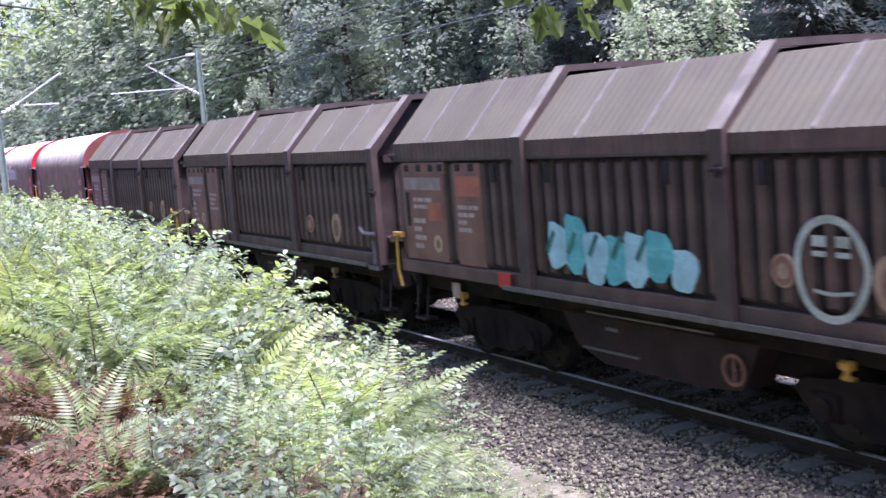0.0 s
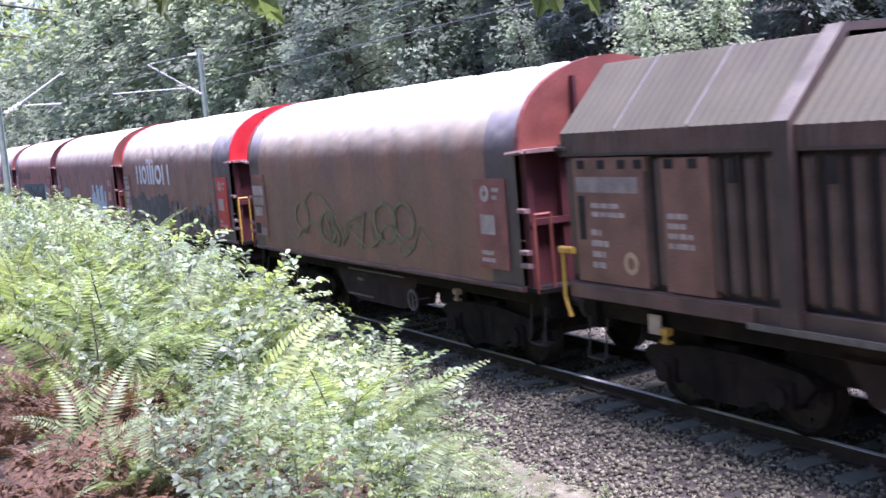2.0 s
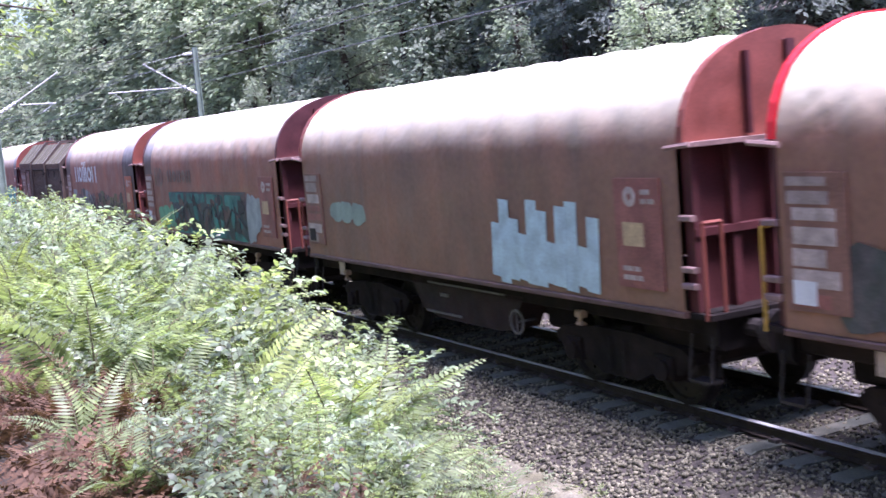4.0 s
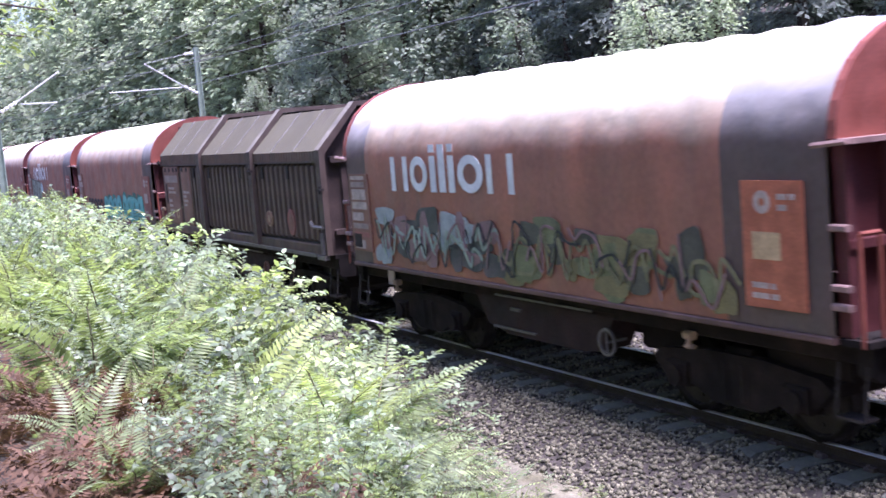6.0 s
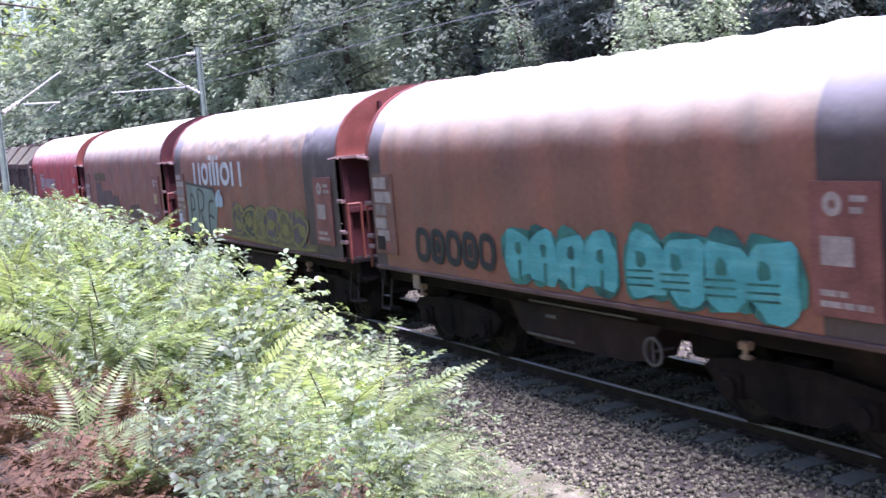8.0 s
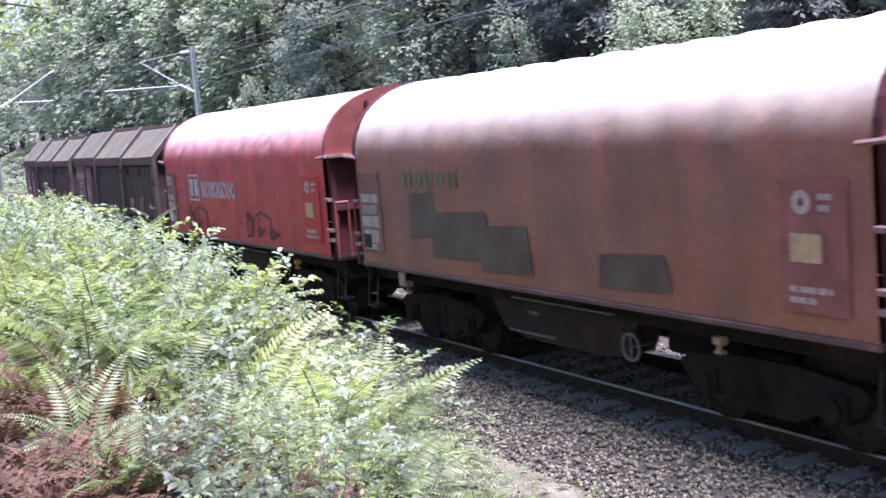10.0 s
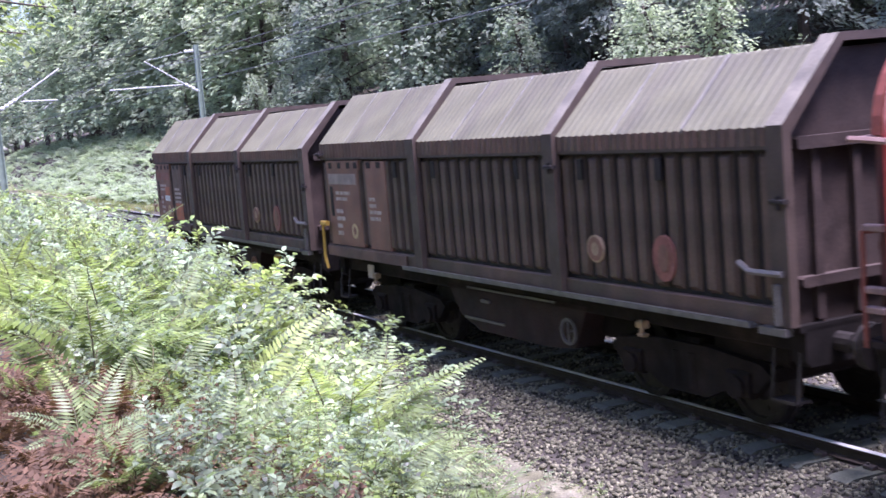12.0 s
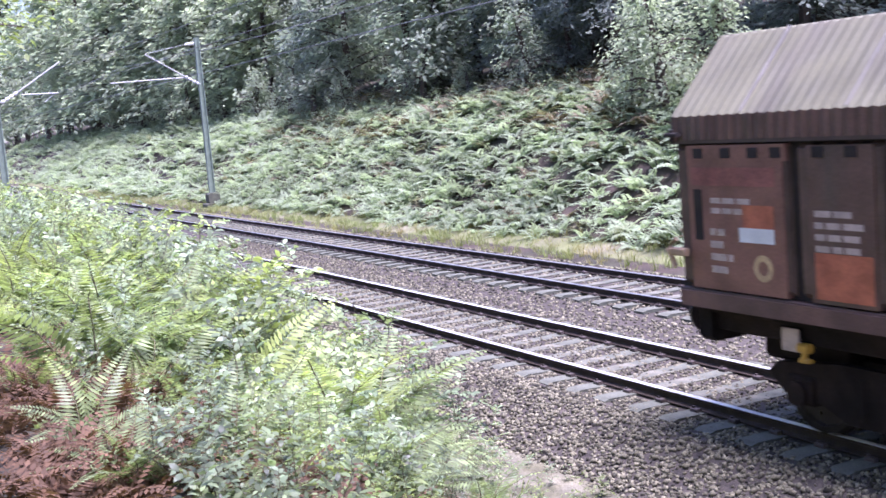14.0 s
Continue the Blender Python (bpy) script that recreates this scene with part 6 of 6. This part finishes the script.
# ------------------------------------------------------------------ trees
def tree_meshes(seed, height, low, spread, leaf, clumps, per, dark):
    """Trunk with limbs, and a crown of many leaf sprays with gaps."""
    rng = np.random.default_rng(seed)
    tr = Shape()
    bend = rng.uniform(-0.5, 0.5, 2)
    def axis(u):
        return np.array((bend[0] * u * u, bend[1] * u * u, height * u))
    n = 7
    tr.tube([axis(i / n) for i in range(n + 1)], [0.20 * (1 - 0.85 * i / n) + 0.015 for i in range(n + 1)], 6)
    pl = Plant()
    for i in range(clumps):
        u = low + (0.98 - low) * ((i + rng.uniform(0, 1)) / clumps)
        az = i * 2.4 + rng.uniform(-0.5, 0.5)
        R = spread * (1.0 - 0.62 * ((u - low) / (1 - low)) ** 1.4) * rng.uniform(0.55, 1.1)
        b = axis(u)
        o = np.array((cos(az), sin(az), 0.0))
        dz = (-0.10 if dark else 0.12) * R
        e = b + o * R + np.array((0, 0, dz))
        if i % 3 == 0:
            tr.tube([b, b + (e - b) * 0.5 + np.array((0, 0, 0.12 * R)), e], [0.05, 0.032, 0.010], 4)
        sd = np.cross(o, (0, 0, 1))
        m = int(per * rng.uniform(0.6, 1.3))
        w = rng.uniform(0, 1, m) ** 0.65
        lat = rng.normal(0, 0.30, m) * (0.35 + w)
        up = rng.normal(0, 0.22 if not dark else 0.10, m)
        for k in range(m):
            c = b + (e - b) * w[k] + sd * lat[k] * R * 0.55 + np.array((0, 0, up[k] - 0.18 * abs(lat[k]) * R + 0.12 * R * sin(pi * w[k])))
            d = unit(o * rng.uniform(0.2, 1.0) + sd * rng.uniform(-0.9, 0.9) + np.array((0, 0, rng.uniform(-0.7, 0.2))))
            nn = unit(np.array((rng.uniform(-0.6, 0.6), rng.uniform(-0.6, 0.6), 1.0)) + 0.5 * o)
            nn = unit(nn - d * nn.dot(d))
            l = leaf * rng.uniform(0.6, 1.25)
            pl.put(*leaf_tris(c, d, nn, l, l * (0.6 if not dark else 0.34), 0.1), 0)
    v, t, s = pl.out()
    return tr.mesh("trunk", M_BARK), quick_mesh("crown", v, t, [M_LEAF_DARK if dark else M_LEAF_TREE])


TREES = [tree_meshes(31, 10.0, 0.05, 3.3, 0.28, 64, 150, False), tree_meshes(32, 11.0, 0.08, 3.6, 0.27, 66, 150, False),
         tree_meshes(33, 8.5, 0.04, 2.9, 0.25, 60, 140, False), tree_meshes(34, 10.5, 0.06, 3.1, 0.30, 74, 140, True),
         tree_meshes(35, 12.0, 0.10, 3.4, 0.28, 66, 150, False)]
BUSHES = [tree_meshes(41, 3.4, 0.08, 1.7, 0.15, 36, 75, False), tree_meshes(42, 2.6, 0.06, 1.5, 0.14, 32, 75, False)]


def recoloured(kind, leaf):
    crown = kind[1].copy()
    crown.materials[0] = leaf
    return kind[0], crown


TREES_HIGH = [tree_meshes(37, 11.5, 0.26, 3.5, 0.28, 60, 150, False), tree_meshes(38, 10.5, 0.22, 3.2, 0.30, 66, 140, True)]
TREES_LITE = [tree_meshes(51, 10.0, 0.05, 3.3, 0.40, 52, 62, False), tree_meshes(52, 11.0, 0.08, 3.6, 0.38, 54, 62, False)]
# distant trees, with haze put into their leaf colour
TREES_HAZED = [recoloured(t, M_LEAF_PALE_HAZE) for t in TREES_LITE]
BUSHES_PALE = [recoloured(t, M_LEAF_PALE_HAZE) for t in BUSHES]
NEAR_TREE = tree_meshes(36, 11.0, 0.30, 3.2, 0.17, 60, 90, False)
NEAR_TREE[1].materials[0] = M_LEAF_OAK


def plant_tree(kind, x, y, k, a, label, name="tree", category="tree", group="trees of the wood"):
    tm, cm = kind
    t = empty(name, label, category, group)
    part("trunk", tm, None, t)
    part("crown", cm, None, t, smooth=False)
    t.matrix_basis = Matrix.LocRotScale((x, y, ground_z(x, y) - 0.1), Euler((0, 0, a)), (k, k, k))
    return t


TL = ("leafy broadleaf tree with low drooping grey-green boughs", "tall broadleaf tree with a gappy grey-green crown", "young broadleaf tree leafy down to the ground", "dark conifer-like tree with layered drooping sprays", "tall slim woodland tree with grey-green leaves")
tr_rng = random.Random(77)
x = -12.0
while x > -150:
    for row, (q, jq) in enumerate(((27.0, 1.0), (30.5, 1.3), (34.0, 1.8))):
        if row == 2 and tr_rng.random() < 0.72 and x < -62:
            continue
        xx = x + tr_rng.uniform(-1.6, 1.6)
        k = tr_rng.choice((0, 1, 2, 3, 4) if xx < -46 else (3, 1, 3, 4, 0))
        yy = q + bow(xx) + tr_rng.uniform(-jq, jq) + (0.8 if -50 < xx < -30 else 0) + 1.2 * smooth_step(-58, -72, xx)
        kinds = TREES
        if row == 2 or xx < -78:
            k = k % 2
            kinds = TREES_HAZED if xx < -78 else TREES_LITE
        elif -60 < xx < -36 and row == 0 and tr_rng.random() < 0.4:
            k = k % 2
            kinds = TREES_HIGH
        plant_tree(kinds[k], xx, yy, tr_rng.uniform(0.85, 1.15) * (1.0 + 0.75 * smooth_step(-60, -120, xx)), tr_rng.uniform(0, 6.28), TL[k])
    x -= 4.0 if x > -60 else 5.0
for xx, q, k in ((-62, 24.2, 1.0), (-68, 25.0, 1.0), (-75, 25.2, 1.2), (-83, 25.4, 1.2), (-92, 25.0, 1.3), (-100, 25.5, 1.3), (-110, 25.4, 1.4), (-121, 25.6, 1.5), (-31, 23.4, 1.15), (-28.6, 22.6, 1.1), (-26, 22.4, 1.1), (-40, 25.0, 1.0), (-50, 25.2, 1.0), (-47, 26.0, 0.6), (-57, 24.0, 0.8)):
    plant_tree((BUSHES_PALE if xx in (-31, -28.6, -26) or xx < -80 else BUSHES)[int(-xx) % 2], xx, q + bow(xx), k, xx, "bushy grey-green shrub at the edge of the wood", "bush", "bush", "bushes at the wood's edge")
for xx, q, kk in ((-152, 28, 0), (-158, 30, 1), (-165, 27, 4), (-172, 32, 1), (-180, 29, 0), (-190, 27, 1), (-200, 30, 4), (-212, 26, 0), (-140, 33, 1), (-235, 22, 1), (-245, 27, 4), (-255, 20, 0), (-265, 24, 1), (-278, 19, 4), (-290, 24, 1), (-300, 17, 0), (-310, 22, 4)):
    plant_tree(TREES_HAZED[kk % 2], xx, q + bow(xx), 2.1 if xx > -220 else 3.0, xx, TL[kk])
# two oaks out of view, added so their crowns shade the near bank
plant_tree(NEAR_TREE, -6.2, -0.9, 1.05, 2.6, "unseen oak added beside the path to shade the bank", group="trees of the near bank")
plant_tree(NEAR_TREE, -0.6, 2.3, 0.95, 1.9, "unseen oak added over the path to shade the bank", group="trees of the near bank")
# the tree on the near side whose boughs reach into view
plant_tree(NEAR_TREE, -23.0, 1.5, 1.0, 0.4, "broadleaf tree on the near bank with sunlit yellow-green leaves", group="trees of the near bank")
# unseen trees behind the camera, added to block sky light from the near side
for xx, yy, kk in ((-46, -9, 1), (-34, -12, 0), (-20, -13, 4), (-6, -14, 1), (8, -13, 0), (22, -11, 4), (30, -2, 0)):
    plant_tree(TREES_LITE[kk % 2], xx, yy, 1.2, xx * 0.7, TL[kk], group="trees of the near bank")
for i in range(9):
    plant_tree(TREES_LITE[i % 2], -50 + 8.2 * i, -8.4 - 0.8 * (i % 2), 1.05, i * 1.1, TL[i % 2], group="trees of the near bank")


# ------------------------------------------------------------------ oak twigs that hang before the camera
def oak_leaf(pl, c, d, n, l):
    side = np.cross(d, n)
    out = [(0.0, 0.02), (0.12, 0.10), (0.24, 0.24), (0.33, 0.13), (0.45, 0.32), (0.56, 0.16), (0.68, 0.30), (0.80, 0.15), (0.92, 0.14), (1.0, 0.0)]
    p = [c + d * l * u for u, _ in out]
    for sg in (-1, 1):
        p += [c + d * l * u + side * sg * w * l + n * (0.06 * l * sin(6 * u)) for u, w in out]
    m = len(out)
    t = []
    for k in (1, 2):
        for i in range(m - 1):
            t += [(i, i + 1, k * m + i + 1), (i, k * m + i + 1, k * m + i)]
    pl.put(p, t, 0)


def oak_twig(name, seed, pts, count, l, label):
    rng = np.random.default_rng(seed)
    st = Shape()
    st.tube(pts, [0.007, 0.005, 0.0025][:len(pts)], 5)
    twig = empty(name, label, "oak twig", "oak twigs overhead")
    part("stem", st, M_BARK, twig)
    for i in range(count):
        u = (i + rng.uniform(0, 0.8)) / count * (len(pts) - 1)
        a = int(min(u, len(pts) - 2))
        c = np.array(pts[a]) + (np.array(pts[a + 1]) - np.array(pts[a])) * (u - a) + rng.normal(0, 0.03, 3)
        d = unit(np.array((rng.uniform(-1, 1), rng.uniform(-0.6, 0.6), rng.uniform(-1.1, 0.1))))
        n = unit(np.array((rng.uniform(-0.8, 0.8), -1.0, rng.uniform(-0.6, 0.8))))
        n = unit(n - d * n.dot(d))
        pl = Plant()
        oak_leaf(pl, c, d, n, l * rng.uniform(0.75, 1.2))
        v, t, s = pl.out()
        part("leaf", quick_mesh("leaf", v, t, [M_LEAF_OAK]), None, twig)
    return twig


TWIG_A = oak_twig("oak_twig", 3, [(-3.48, 0.76, 3.98), (-3.455, 0.92, 3.83), (-3.39, 1.150, 3.79)], 30, 0.13, "yellow-green oak twig hanging over the view")
TWIG_B = oak_twig("oak_twig", 4, [(-3.077, 1.816, 3.90), (-3.002, 1.958, 3.80), (-2.909, 2.096, 3.79)], 14, 0.12, "short yellow-green oak twig overhead")


# ------------------------------------------------------------------ what moves
def travelled(t):
    """Metres along the track of the last wagon's rear edge: the train slows a little."""
    u = t - 14.0
    return -9.662 + 10.602 * u - 0.11952 * u * u + 0.0011997 * u ** 3


def motions():
    for i, w in enumerate(TRAIN):
        rows = []
        for j in range(15):
            s = travelled(float(j)) + PITCH * i + BODY
            x, y = line(s)
            rows.append((float(j), pose(x, y, 0.0, 0, 0, turn(s))))
        walk(w, rows)
    # the wheels of the wagons roll
    times = [k / FPS for k in range(0, 14 * FPS + 1)]
    for ws, wx, i in WHEELS:
        if i not in ROLLING:
            continue
        walk(ws, [(t, pose(wx, 0, 0.455, 0, math.degrees(travelled(t) / 0.455), 0)) for t in times])
    lift = [(0.0, 0.0), (0.5, 0.015), (1.0, 0.02), (1.5, 0.03), (2.0, 0.085), (3.0, 0.13), (4.2, 0.16), (5.5, 0.15), (7.0, 0.16), (9.0, 0.17), (11.5, 0.20), (14.0, 0.22)]
    walk(TWIG_A, [(t, pose(0, 0, z)) for t, z in lift])
    walk(TWIG_B, [(t, pose(0, 0, z * 0.85 + 0.06 * (t > 2.5))) for t, z in lift])


ROLLING = set(range(15))
motions()
